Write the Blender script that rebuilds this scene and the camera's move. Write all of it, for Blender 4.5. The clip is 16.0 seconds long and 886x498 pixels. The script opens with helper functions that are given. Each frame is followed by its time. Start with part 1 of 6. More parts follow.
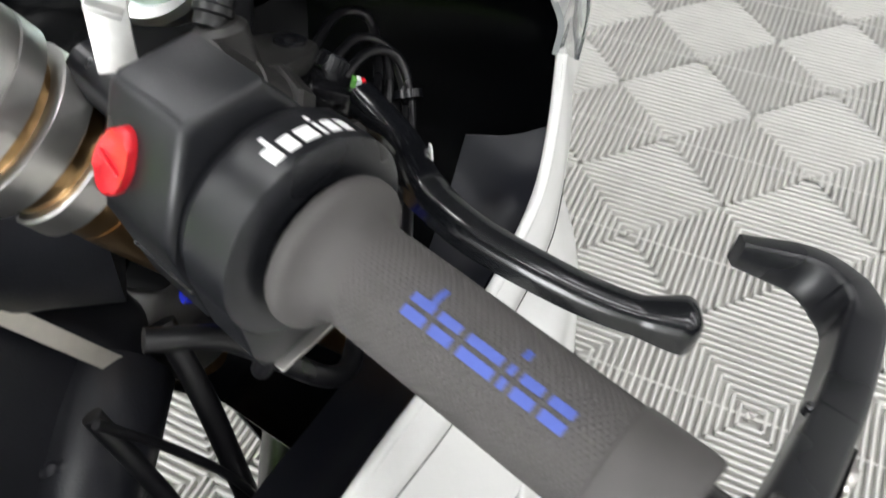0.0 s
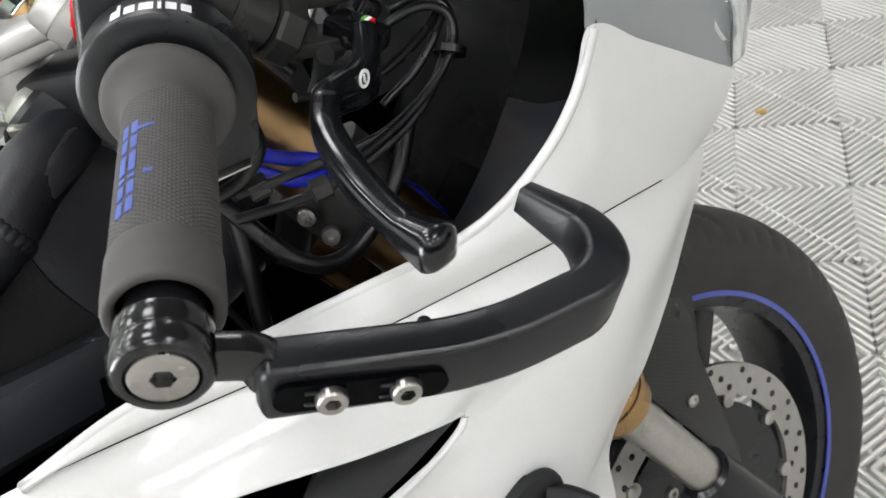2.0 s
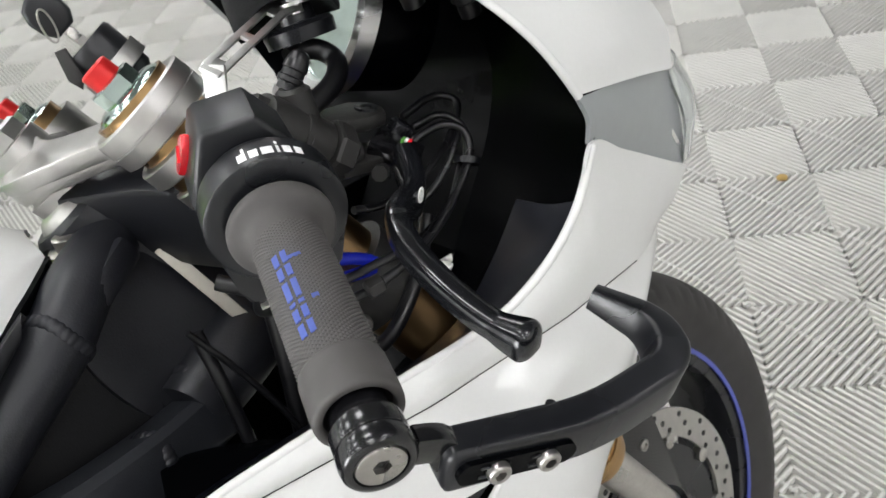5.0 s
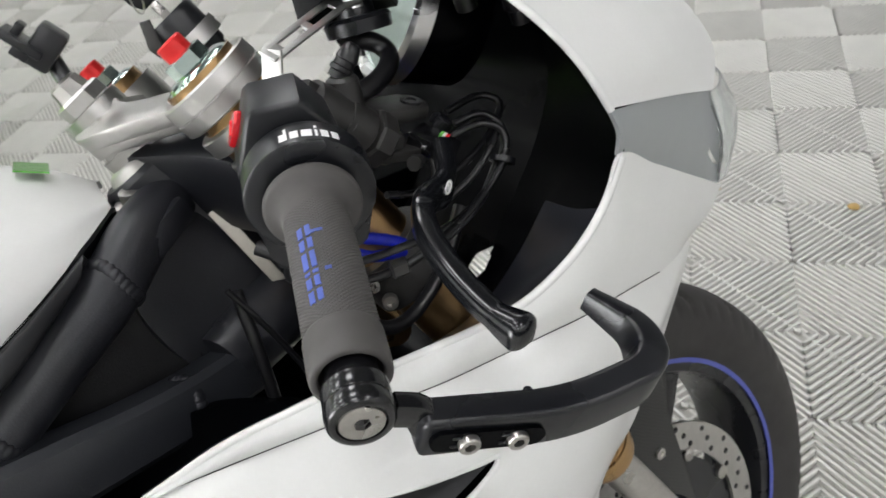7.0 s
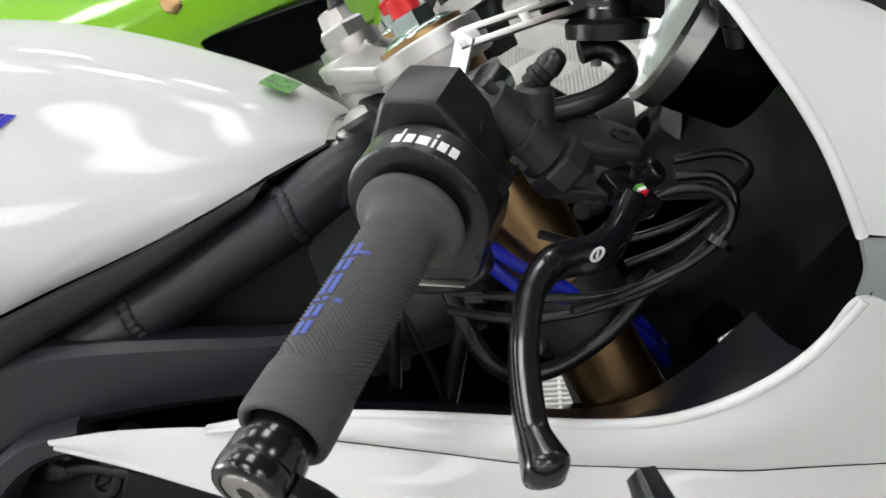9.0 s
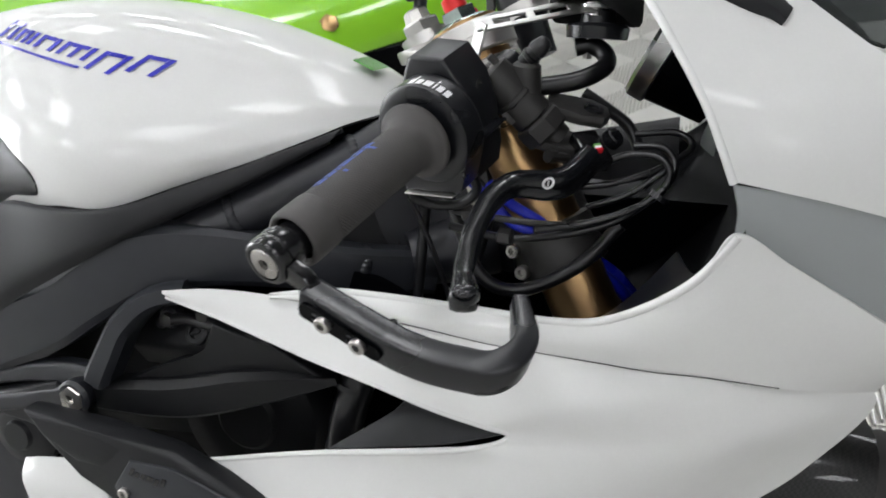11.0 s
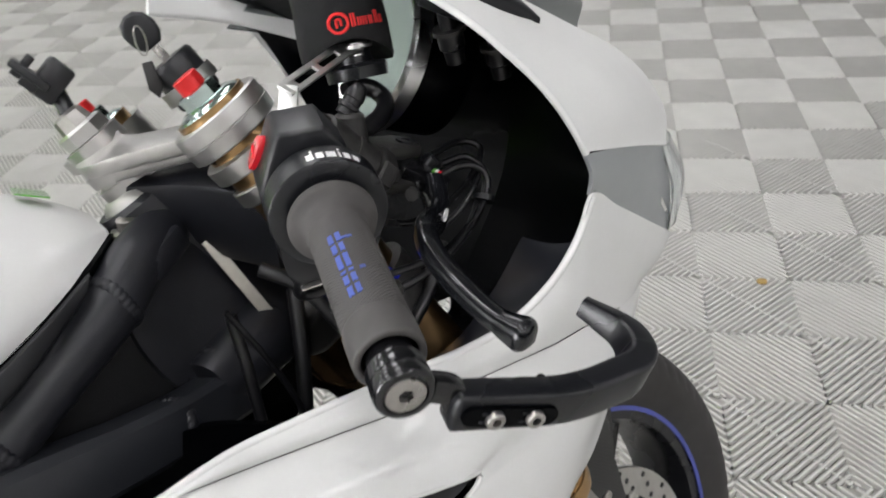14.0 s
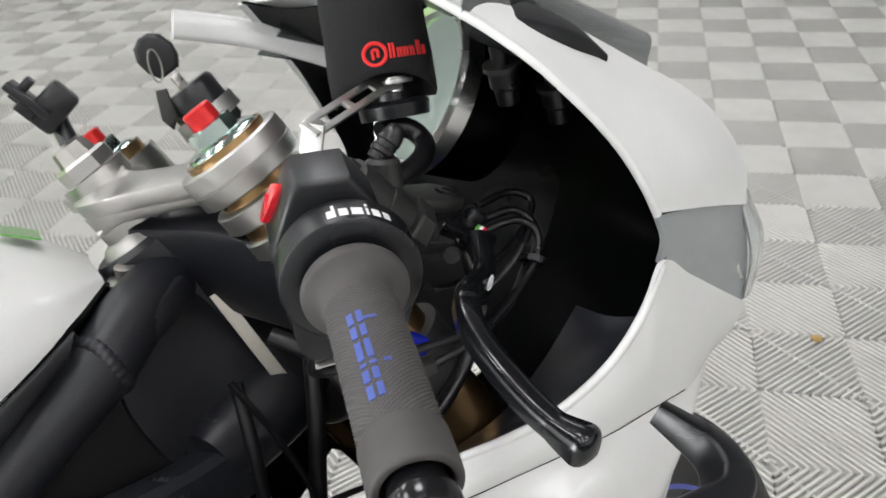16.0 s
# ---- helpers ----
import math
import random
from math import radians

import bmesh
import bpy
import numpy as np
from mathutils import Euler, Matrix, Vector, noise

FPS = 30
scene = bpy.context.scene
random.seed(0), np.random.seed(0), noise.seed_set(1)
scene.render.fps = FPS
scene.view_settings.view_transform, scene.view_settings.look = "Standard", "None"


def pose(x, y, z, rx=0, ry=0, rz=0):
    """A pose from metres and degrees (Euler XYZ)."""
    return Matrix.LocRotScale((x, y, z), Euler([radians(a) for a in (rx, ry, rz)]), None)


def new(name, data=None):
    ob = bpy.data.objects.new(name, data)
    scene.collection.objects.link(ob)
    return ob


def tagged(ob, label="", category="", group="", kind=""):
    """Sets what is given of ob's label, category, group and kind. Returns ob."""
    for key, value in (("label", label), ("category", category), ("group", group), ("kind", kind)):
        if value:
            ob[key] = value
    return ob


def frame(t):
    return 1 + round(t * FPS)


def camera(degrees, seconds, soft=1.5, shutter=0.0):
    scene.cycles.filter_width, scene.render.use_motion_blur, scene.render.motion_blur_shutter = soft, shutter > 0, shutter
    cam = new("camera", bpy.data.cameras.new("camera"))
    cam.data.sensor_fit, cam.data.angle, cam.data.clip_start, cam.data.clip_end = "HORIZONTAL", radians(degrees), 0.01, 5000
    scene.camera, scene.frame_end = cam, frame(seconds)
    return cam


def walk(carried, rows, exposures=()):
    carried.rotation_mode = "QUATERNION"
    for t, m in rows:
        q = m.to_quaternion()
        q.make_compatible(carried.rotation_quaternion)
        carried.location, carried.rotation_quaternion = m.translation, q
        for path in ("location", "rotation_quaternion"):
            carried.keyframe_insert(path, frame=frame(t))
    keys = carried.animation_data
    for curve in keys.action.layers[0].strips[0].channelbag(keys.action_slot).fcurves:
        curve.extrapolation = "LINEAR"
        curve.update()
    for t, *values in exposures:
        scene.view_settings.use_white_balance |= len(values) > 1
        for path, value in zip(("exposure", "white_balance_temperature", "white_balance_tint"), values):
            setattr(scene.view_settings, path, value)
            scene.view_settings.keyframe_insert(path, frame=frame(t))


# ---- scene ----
cam = camera(58.4, 16.0, 1.5, 0.25)
# a phone lens held close: its depth of field softens the floor
cam.data.dof.use_dof, cam.data.dof.focus_distance, cam.data.dof.aperture_fstop = True, 0.35, 26.0
METRES, EYE, TILT, LEAN, TURN = 1.6175, 1.1159, -50.44, 1.30, -19.72
ROWS = [
    (0.0, 0.0, 0.0, 0.0, 0.0, 0.0, -0.0),
    (0.5, 0.0584, -0.0023, -0.0277, 11.15, 0.18, -6.98),
    (1.0, 0.1074, 0.0043, -0.0279, 20.98, -0.55, -12.65),
    (1.5, 0.1308, 0.0212, -0.0207, 29.42, -1.54, -15.42),
    (2.0, 0.1445, 0.0216, -0.011, 33.14, -1.65, -15.71),
    (2.5, 0.1439, 0.0203, -0.0106, 33.87, -1.09, -15.0),
    (3.0, 0.1369, 0.0214, -0.0105, 32.39, -0.02, -14.11),
    (3.5, 0.116, 0.0052, -0.0155, 27.95, 2.1, -13.14),
    (4.0, 0.106, -0.0148, -0.0163, 24.16, 3.83, -12.34),
    (6.5, 0.1377, -0.0515, -0.0109, 25.82, 4.07, -16.51),
    (7.0, 0.1398, -0.0499, -0.0098, 28.98, 2.42, -19.29),
    (7.5, 0.133, -0.0372, -0.0114, 34.62, -1.18, -23.63),
    (8.0, 0.1181, -0.0059, 0.0059, 42.8, -6.68, -29.02),
    (10.5, 0.2494, 0.0423, 0.0936, 81.84, -27.76, -42.04),
    (11.0, 0.2623, 0.0307, 0.0716, 77.9, -24.08, -41.82),
    (11.5, 0.2755, -0.0355, 0.0054, 68.56, -15.28, -41.24),
    (12.0, 0.2664, -0.0622, -0.0582, 57.78, -6.05, -38.88),
    (12.5, 0.2199, -0.0675, -0.0842, 47.34, 1.71, -34.47),
    (13.0, 0.1885, -0.0864, -0.1025, 37.51, 7.55, -29.03),
    (13.5, 0.1748, -0.1018, -0.088, 27.81, 10.49, -23.49),
    (14.0, 0.1315, -0.08, -0.044, 22.25, 10.72, -19.65),
    (14.5, 0.1066, -0.0383, -0.023, 20.0, 10.19, -18.66),
    (15.0, 0.0938, -0.0212, -0.0113, 19.97, 9.97, -19.32),
    (15.5, 0.0913, -0.022, -0.0105, 21.59, 10.43, -20.86),
    (16.0, 0.1045, -0.044, -0.0235, 24.27, 12.03, -22.54),
]
walk(cam, [(t, pose(0, 0, EYE, TILT, LEAN, TURN) @ pose(METRES * x, METRES * y, METRES * z, 90 + pitch, roll, yaw)) for t, x, y, z, yaw, pitch, roll in ROWS], [(0.0, 0.60, 6500, 10), (1.0, 0.50, 6500, 10), (4.0, 0.52, 6500, 10), (7.0, 0.30, 6500, 10), (8.0, 0.33, 6480, 10), (10.5, 0.14, 6400, 10.5), (12.0, 0.14, 6340, 11), (13.0, -0.05, 6320, 15), (13.5, 0.08, 6480, 14), (14.5, 0.26, 6500, 11), (16.0, 0.34, 6500, 11)])

# ---- light ----
world = bpy.data.worlds.new("garage_air")
scene.world = world
world.use_nodes = True
world.node_tree.nodes["Background"].inputs[0].default_value = (0.9, 0.95, 1.0, 1)
world.node_tree.nodes["Background"].inputs[1].default_value = 0.25


# ---- materials ----
def mat(name, base, rough=0.5, metal=0.0, vary=0.08, scale=60.0, bump=0.0, bump_scale=None, coat=0.0, dirt=0.0, spec=0.5):
    """A surface with its base colour varied at two scales, uneven gloss and a fine relief."""
    m = bpy.data.materials.new(name)
    m.use_nodes = True
    nt = m.node_tree
    b = nt.nodes["Principled BSDF"]
    b.inputs["Roughness"].default_value, b.inputs["Metallic"].default_value = rough, metal
    b.inputs["Specular IOR Level"].default_value = spec
    b.inputs["Coat Weight"].default_value, b.inputs["Coat Roughness"].default_value = coat, 0.03
    co = nt.nodes.new("ShaderNodeTexCoord")
    fine, broad = nt.nodes.new("ShaderNodeTexNoise"), nt.nodes.new("ShaderNodeTexNoise")
    fine.inputs["Scale"].default_value, broad.inputs["Scale"].default_value = scale, scale / 9
    fine.inputs["Detail"].default_value, broad.inputs["Detail"].default_value = 4, 3
    add = nt.nodes.new("ShaderNodeMath")
    add.operation = "ADD"
    ramp = nt.nodes.new("ShaderNodeMapRange")
    ramp.inputs[1].default_value, ramp.inputs[2].default_value = 0.6, 1.4
    ramp.inputs[3].default_value, ramp.inputs[4].default_value = 1 - vary, 1 + vary
    mul = nt.nodes.new("ShaderNodeMix")
    mul.data_type, mul.blend_type = "RGBA", "MULTIPLY"
    mul.inputs[0].default_value = 1
    mul.inputs[6].default_value = (*base, 1)
    for n in (fine, broad):
        nt.links.new(co.outputs["Object"], n.inputs["Vector"])
    nt.links.new(fine.outputs["Fac"], add.inputs[0])
    nt.links.new(broad.outputs["Fac"], add.inputs[1])
    nt.links.new(add.outputs[0], ramp.inputs[0])
    nt.links.new(ramp.outputs[0], mul.inputs[7])
    nt.links.new(mul.outputs[2], b.inputs["Base Color"])
    if dirt or rough > 0.25:
        rr = nt.nodes.new("ShaderNodeMapRange")
        rr.inputs[1].default_value, rr.inputs[2].default_value = 0.3, 0.7
        rr.inputs[3].default_value, rr.inputs[4].default_value = max(rough - 0.06, 0.02), min(rough + 0.08 + dirt, 1)
        nt.links.new(broad.outputs["Fac"], rr.inputs[0])
        nt.links.new(rr.outputs[0], b.inputs["Roughness"])
    if bump:
        grain = nt.nodes.new("ShaderNodeTexNoise")
        grain.inputs["Scale"].default_value, grain.inputs["Detail"].default_value = bump_scale or scale * 8, 2
        nt.links.new(co.outputs["Object"], grain.inputs["Vector"])
        bn = nt.nodes.new("ShaderNodeBump")
        bn.inputs["Strength"].default_value, bn.inputs["Distance"].default_value = bump, 0.001
        nt.links.new(grain.outputs["Fac"], bn.inputs["Height"])
        nt.links.new(bn.outputs[0], b.inputs["Normal"])
    return m


def glow(name, colour, strength):
    m = bpy.data.materials.new(name)
    m.use_nodes = True
    b = m.node_tree.nodes["Principled BSDF"]
    b.inputs["Base Color"].default_value = (*colour, 1)
    b.inputs["Emission Color"].default_value, b.inputs["Emission Strength"].default_value = (*colour, 1), strength
    return m


def glass(name, colour=(0.9, 0.93, 0.93), rough=0.05):
    m = mat(name, colour, rough, vary=0.01)
    m.node_tree.nodes["Principled BSDF"].inputs["Transmission Weight"].default_value = 0.9
    return m


PEARL = mat("pearl_white_paint", (0.68, 0.68, 0.665), 0.5, vary=0.02, scale=400, coat=0.45, spec=0.0)
SILVER_PAINT = mat("silver_grey_paint", (0.27, 0.285, 0.29), 0.45, vary=0.02, scale=900, coat=1.0, spec=0.4)
BLACK_PLASTIC = mat("black_textured_plastic", (0.0085, 0.0090, 0.0105), 0.40, vary=0.2, scale=90, bump=0.15, bump_scale=1500, dirt=0.08, spec=0.35)
# black plastic for recesses and cavities, their shade put into the base colour
SHADED_PLASTIC = mat("shaded_black_inner_plastic", (0.0013, 0.0015, 0.0020), 0.24, vary=0.2, scale=30, bump=0.04, bump_scale=900, spec=0.05)
PANEL_BLACK = mat("satin_blue_black_panel", (0.0065, 0.0072, 0.0105), 0.30, vary=0.2, scale=30, bump=0.05, bump_scale=900, spec=0.32)
FRAME_BLACK = mat("satin_black_frame_paint", (0.013, 0.0138, 0.0175), 0.30, vary=0.25, scale=70, bump=0.12, bump_scale=700, dirt=0.12)
SPAR_GREY = mat("dark_grey_cast_frame_paint", (0.018, 0.0197, 0.0240), 0.36, vary=0.15, scale=80, bump=0.15, bump_scale=900)
LEVER_BLACK = mat("black_anodised_lever", (0.006, 0.0065, 0.008), 0.22, vary=0.12, scale=200, coat=0.3)
GLOSS_BLACK = mat("gloss_black_anodised", (0.006, 0.006, 0.007), 0.20, vary=0.1, scale=120, coat=0.3)
SATIN_BLACK = mat("satin_black_coated_metal", (0.0075, 0.008, 0.0100), 0.27, vary=0.2, scale=150, bump=0.04, bump_scale=1300)
CAST_GREY = mat("dark_grey_hard_anodised", (0.034, 0.033, 0.032), 0.36, 0.4, vary=0.15, scale=200, bump=0.15, bump_scale=2200)
SWITCH_BLACK = mat("black_switchgear_plastic", (0.009, 0.0096, 0.0115), 0.30, vary=0.15, scale=150, bump=0.12, bump_scale=1800)
RUBBER = mat("grey_grip_rubber", (0.062, 0.058, 0.056), 0.62, vary=0.12, scale=120, bump=0.1, bump_scale=2500, dirt=0.1)
TYRE = mat("tyre_rubber", (0.030, 0.028, 0.027), 0.62, vary=0.25, scale=50, bump=0.2, bump_scale=700, dirt=0.15)
ALU = mat("machined_aluminium", (0.56, 0.55, 0.53), 0.38, 1.0, vary=0.06, scale=160, bump=0.05, bump_scale=900)
BRACKET_ALU = mat("brushed_bracket_aluminium", (0.60, 0.60, 0.58), 0.45, 1.0, vary=0.08, scale=300)
STEEL = mat("stainless_steel", (0.46, 0.445, 0.42), 0.30, 1.0, vary=0.1, scale=260)
CHROME = mat("satin_bright_bezel", (0.80, 0.80, 0.80), 0.28, 1.0, vary=0.02, scale=60)
GOLD = mat("bronze_anodised_fork", (0.42, 0.27, 0.13), 0.28, 1.0, vary=0.08, scale=80)
TEAL_CAP = mat("pale_zinc_cap", (0.55, 0.66, 0.62), 0.15, 1.0, vary=0.08, scale=90)
RED = mat("red_anodised", (0.62, 0.02, 0.02), 0.28, 0.3, vary=0.1, scale=200)
KILL_RED = mat("red_switch_plastic", (0.62, 0.015, 0.025), 0.25, vary=0.08, scale=200, coat=0.4)
BLUE = mat("royal_blue_graphic", (0.030, 0.030, 0.42), 0.3, vary=0.08, scale=200, coat=0.6)
GRIP_BLUE = mat("blue_rubber_inlay", (0.050, 0.085, 0.34), 0.5, vary=0.12, scale=300)
HOSE_BLUE = mat("blue_silicone_hose", (0.010, 0.020, 0.45), 0.3, vary=0.1, scale=120)
RIM_BLUE = mat("blue_rim_tape", (0.07, 0.09, 0.38), 0.4, vary=0.1, scale=120)
WHITE_PRINT = mat("white_print", (0.78, 0.78, 0.78), 0.5, vary=0.05, scale=300)
RED_PRINT = mat("red_embroidery", (0.60, 0.02, 0.02), 0.8, vary=0.15, scale=800)
FABRIC = mat("black_towelling", (0.006, 0.006, 0.0066), 0.95, vary=0.3, scale=500, bump=0.8, bump_scale=1400)
HOSE = mat("black_hose_rubber", (0.006, 0.006, 0.007), 0.30, vary=0.2, scale=100)
LIME = mat("lime_green_car_paint", (0.24, 0.55, 0.02), 0.25, vary=0.03, scale=20, coat=1.0)
FLOOR_PLASTIC = mat("light_grey_floor_tile_plastic", (0.66, 0.651, 0.622), 0.5, vary=0.07, scale=14, bump=0.08, bump_scale=400, dirt=0.12, spec=0.12)
FLOOR_BASE = mat("grey_floor_below_tiles", (0.46, 0.452, 0.425), 0.9, vary=0.25, scale=8, bump=0.3, bump_scale=60, spec=0.1)
WALL = mat("pale_garage_wall_paint", (0.76, 0.76, 0.755), 0.7, vary=0.04, scale=5, bump=0.15, bump_scale=90)
CEILING = mat("grey_ceiling_paint", (0.15, 0.15, 0.152), 0.8, vary=0.05, scale=5)
DARK_GLASS = mat("smoked_lens", (0.03, 0.032, 0.035), 0.08, vary=0.1, scale=60, coat=0.6)
LENS = glass("headlight_lens")
DISC = mat("brake_disc_steel", (0.46, 0.45, 0.43), 0.32, 1.0, vary=0.12, scale=90)
PLATE = mat("stamped_plate_aluminium", (0.60, 0.57, 0.50), 0.5, 0.6, vary=0.08, scale=200)
GREEN_STICKER = mat("green_sticker", (0.12, 0.36, 0.07), 0.25, vary=0.5, scale=300, coat=0.6)
SCREEN_TINT = glass("smoked_screen_acrylic", (0.25, 0.27, 0.27), 0.03)
LEAF = mat("dry_leaf", (0.45, 0.30, 0.10), 0.7, vary=0.2, scale=100)
BADGE_GREY = mat("grey_badge_plastic", (0.16, 0.16, 0.165), 0.5, vary=0.08, scale=300)
# engine black taken well below the plastic's, with the bay's shade in the colour
SHADED_ENGINE = mat("shaded_black_engine", (0.0030, 0.0033, 0.0042), 0.42, vary=0.3, scale=60, bump=0.2, bump_scale=700, dirt=0.1, spec=0.3)
WEAVE = mat("carbon_weave", (0.030, 0.029, 0.028), 0.32, vary=0.1, scale=200, coat=0.4, spec=0.3)
_n = WEAVE.node_tree
_c = _n.nodes.new("ShaderNodeTexChecker")
_c.inputs["Scale"].default_value = 420
_c.inputs["Color1"].default_value, _c.inputs["Color2"].default_value = (0.016, 0.0155, 0.015, 1), (0.006, 0.006, 0.006, 1)
_t = _n.nodes.new("ShaderNodeTexCoord")
_n.links.new(_t.outputs["Object"], _c.inputs["Vector"])
_n.links.new(_c.outputs["Color"], _n.nodes["Principled BSDF"].inputs["Base Color"])
PANEL_GLOW = glow("led_panel", (0.985, 0.985, 0.998), 9.6)
# added glow behind the gateway; no such source is in view
SIDE_GLOW = glow("side_light_glow", (0.97, 0.985, 1.0), 10.2)


# ---- modelling helpers ----
def V(*a):
    return Vector(a)


def finish(bm, angle=38):
    """Shades smooth, with sharp edges where faces meet at more than the angle."""
    bmesh.ops.recalc_face_normals(bm, faces=bm.faces)
    lim = radians(angle)
    for f in bm.faces:
        f.smooth = True
    for e in bm.edges:
        e.smooth = len(e.link_faces) == 2 and e.calc_face_angle(0) < lim
    return bm


def part(name, bm, material, parent=None, label="", angle=38):
    me = bpy.data.meshes.new(name)
    finish(bm, angle)
    bm.to_mesh(me)
    bm.free()
    me.materials.append(material)
    ob = new(name, me)
    if parent:
        ob.parent = parent
    if label:
        tagged(ob, label)
    return ob


def cr(pts, n):
    """A smooth curve through the points, n samples, evenly by point number."""
    p = np.array(pts, float)
    if len(p) == 2:
        return p[0] + (p[1] - p[0]) * np.linspace(0, 1, n)[:, None]
    q = np.vstack([2 * p[0] - p[1], p, 2 * p[-1] - p[-2]])
    out = []
    for s in np.linspace(0, len(p) - 1, n):
        i = min(int(s), len(p) - 2)
        t = s - i
        a, b, c, d = q[i : i + 4]
        out.append(0.5 * (2 * b + (c - a) * t + (2 * a - 5 * b + 4 * c - d) * t * t + (3 * b - a - 3 * c + d) * t**3))
    return np.array(out)


def even(pts, n):
    """n samples of a smooth curve through the points, evenly by length."""
    d = cr(pts, 12 * len(pts))
    s = np.r_[0, np.cumsum(np.linalg.norm(np.diff(d, axis=0), axis=1))]
    w = np.linspace(0, s[-1], n)
    return np.stack([np.interp(w, s, d[:, k]) for k in range(d.shape[1])], 1)


def grid_bm(g, close_u=False):
    bm = bmesh.new()
    vs = [[bm.verts.new(p) for p in row] for row in g]
    nu, nv = len(g), len(g[0])
    for i in range(nu if close_u else nu - 1):
        for j in range(nv - 1):
            k = (i + 1) % nu
            bm.faces.new((vs[i][j], vs[k][j], vs[k][j + 1], vs[i][j + 1]))
    return bm, vs


def skin(rails, nu=60, nv=10, thick=0.003, inside=(0, 0, 0.75), ease=0):
    """A shell that runs smoothly through matched rails; its thickness goes to the inside point."""
    r = np.array([cr(x, nu) for x in rails])
    g = np.array([cr(r[:, i], nv) for i in range(nu)])
    hold = np.clip(np.minimum(np.arange(nv), nv - 1 - np.arange(nv)) / 8, 0, 1)[None, :, None]
    for _ in range(ease):
        g[1:-1] += hold * 0.5 * ((g[:-2] + g[2:]) / 2 - g[1:-1])
    for _ in range(ease // 16):
        g[:, 1:-1] += hold[:, 1:-1] * 0.5 * ((g[:, :-2] + g[:, 2:]) / 2 - g[:, 1:-1])
    du, dv = np.gradient(g, axis=0), np.gradient(g, axis=1)
    nrm = np.cross(du, dv)
    nrm /= np.linalg.norm(nrm, axis=2, keepdims=True) + 1e-9
    if (nrm * (np.array(inside) - g)).sum() < 0:
        nrm = -nrm
    if not thick:
        return grid_bm(g)[0]
    bm = bmesh.new()
    top = [[bm.verts.new(p) for p in row] for row in g]
    low = [[bm.verts.new(p) for p in row] for row in g + nrm * thick]
    for i in range(nu - 1):
        for j in range(nv - 1):
            bm.faces.new((top[i][j], top[i + 1][j], top[i + 1][j + 1], top[i][j + 1]))
            bm.faces.new((low[i][j], low[i][j + 1], low[i + 1][j + 1], low[i + 1][j]))
    for i in range(nu - 1):
        for j in (0, nv - 1):
            bm.faces.new((top[i][j], low[i][j], low[i + 1][j], top[i + 1][j]))
    for j in range(nv - 1):
        for i in (0, nu - 1):
            bm.faces.new((top[i][j], top[i][j + 1], low[i][j + 1], low[i][j]))
    return bm


def axes(d, hint=(0, 0, 1)):
    d = Vector(d).normalized()
    u = Vector(hint) - Vector(hint).dot(d) * d
    if u.length < 1e-4:
        u = Vector((1, 0, 0)) - d.x * d
    u.normalize()
    return d, u, d.cross(u)


def sweep(pts, section, n=40, hint=(0, 0, 1), scale=None, bm=None):
    """A solid swept along a smooth path; section: (across, up) pairs; scale(t) -> (across, up) factors."""
    p = even(pts, n)
    bm = bm or bmesh.new()
    rings = []
    up = Vector(hint)
    for i in range(n):
        t = Vector(p[min(i + 1, n - 1)] - p[max(i - 1, 0)])
        d, u, w = axes(t, up)
        up = u if hint is None else Vector(hint)
        sx, sy = scale(i / (n - 1)) if scale else (1, 1)
        rings.append([bm.verts.new(Vector(p[i]) + w * a * sx + u * b * sy) for a, b in section])
    m = len(section)
    for i in range(n - 1):
        for j in range(m):
            bm.faces.new((rings[i][j], rings[i][(j + 1) % m], rings[i + 1][(j + 1) % m], rings[i + 1][j]))
    bm.faces.new(rings[0][::-1])
    bm.faces.new(rings[-1])
    return bm


def circle(r, seg=16):
    return [(r * math.cos(2 * math.pi * k / seg), r * math.sin(2 * math.pi * k / seg)) for k in range(seg)]


def rrect(w, h, r, seg=4):
    """A rounded rectangle, w across and h up."""
    out = []
    for cx, cy, a in ((w / 2 - r, h / 2 - r, 0), (-w / 2 + r, h / 2 - r, 90), (-w / 2 + r, -h / 2 + r, 180), (w / 2 - r, -h / 2 + r, 270)):
        out += [(cx + r * math.cos(radians(a + 90 * k / seg)), cy + r * math.sin(radians(a + 90 * k / seg))) for k in range(seg + 1)]
    return out


def tube(pts, r, n=40, seg=14, scale=None, bm=None):
    return sweep(pts, circle(r, seg), n, (0, 0.02, 1), scale, bm)


def lathe(profile, origin, axis, seg=48, hint=(0, 0, 1), bm=None):
    """A turned body: profile of (along, radius) pairs."""
    d, u, w = axes(axis, hint)
    o = Vector(origin)
    bm = bm or bmesh.new()
    rings = [[bm.verts.new(o + d * s + (u * math.cos(2 * math.pi * k / seg) + w * math.sin(2 * math.pi * k / seg)) * max(r, 1e-5)) for k in range(seg)] for s, r in profile]
    for a, b in zip(rings, rings[1:]):
        for k in range(seg):
            bm.faces.new((a[k], a[(k + 1) % seg], b[(k + 1) % seg], b[k]))
    bm.faces.new(rings[0][::-1])
    bm.faces.new(rings[-1])
    return bm


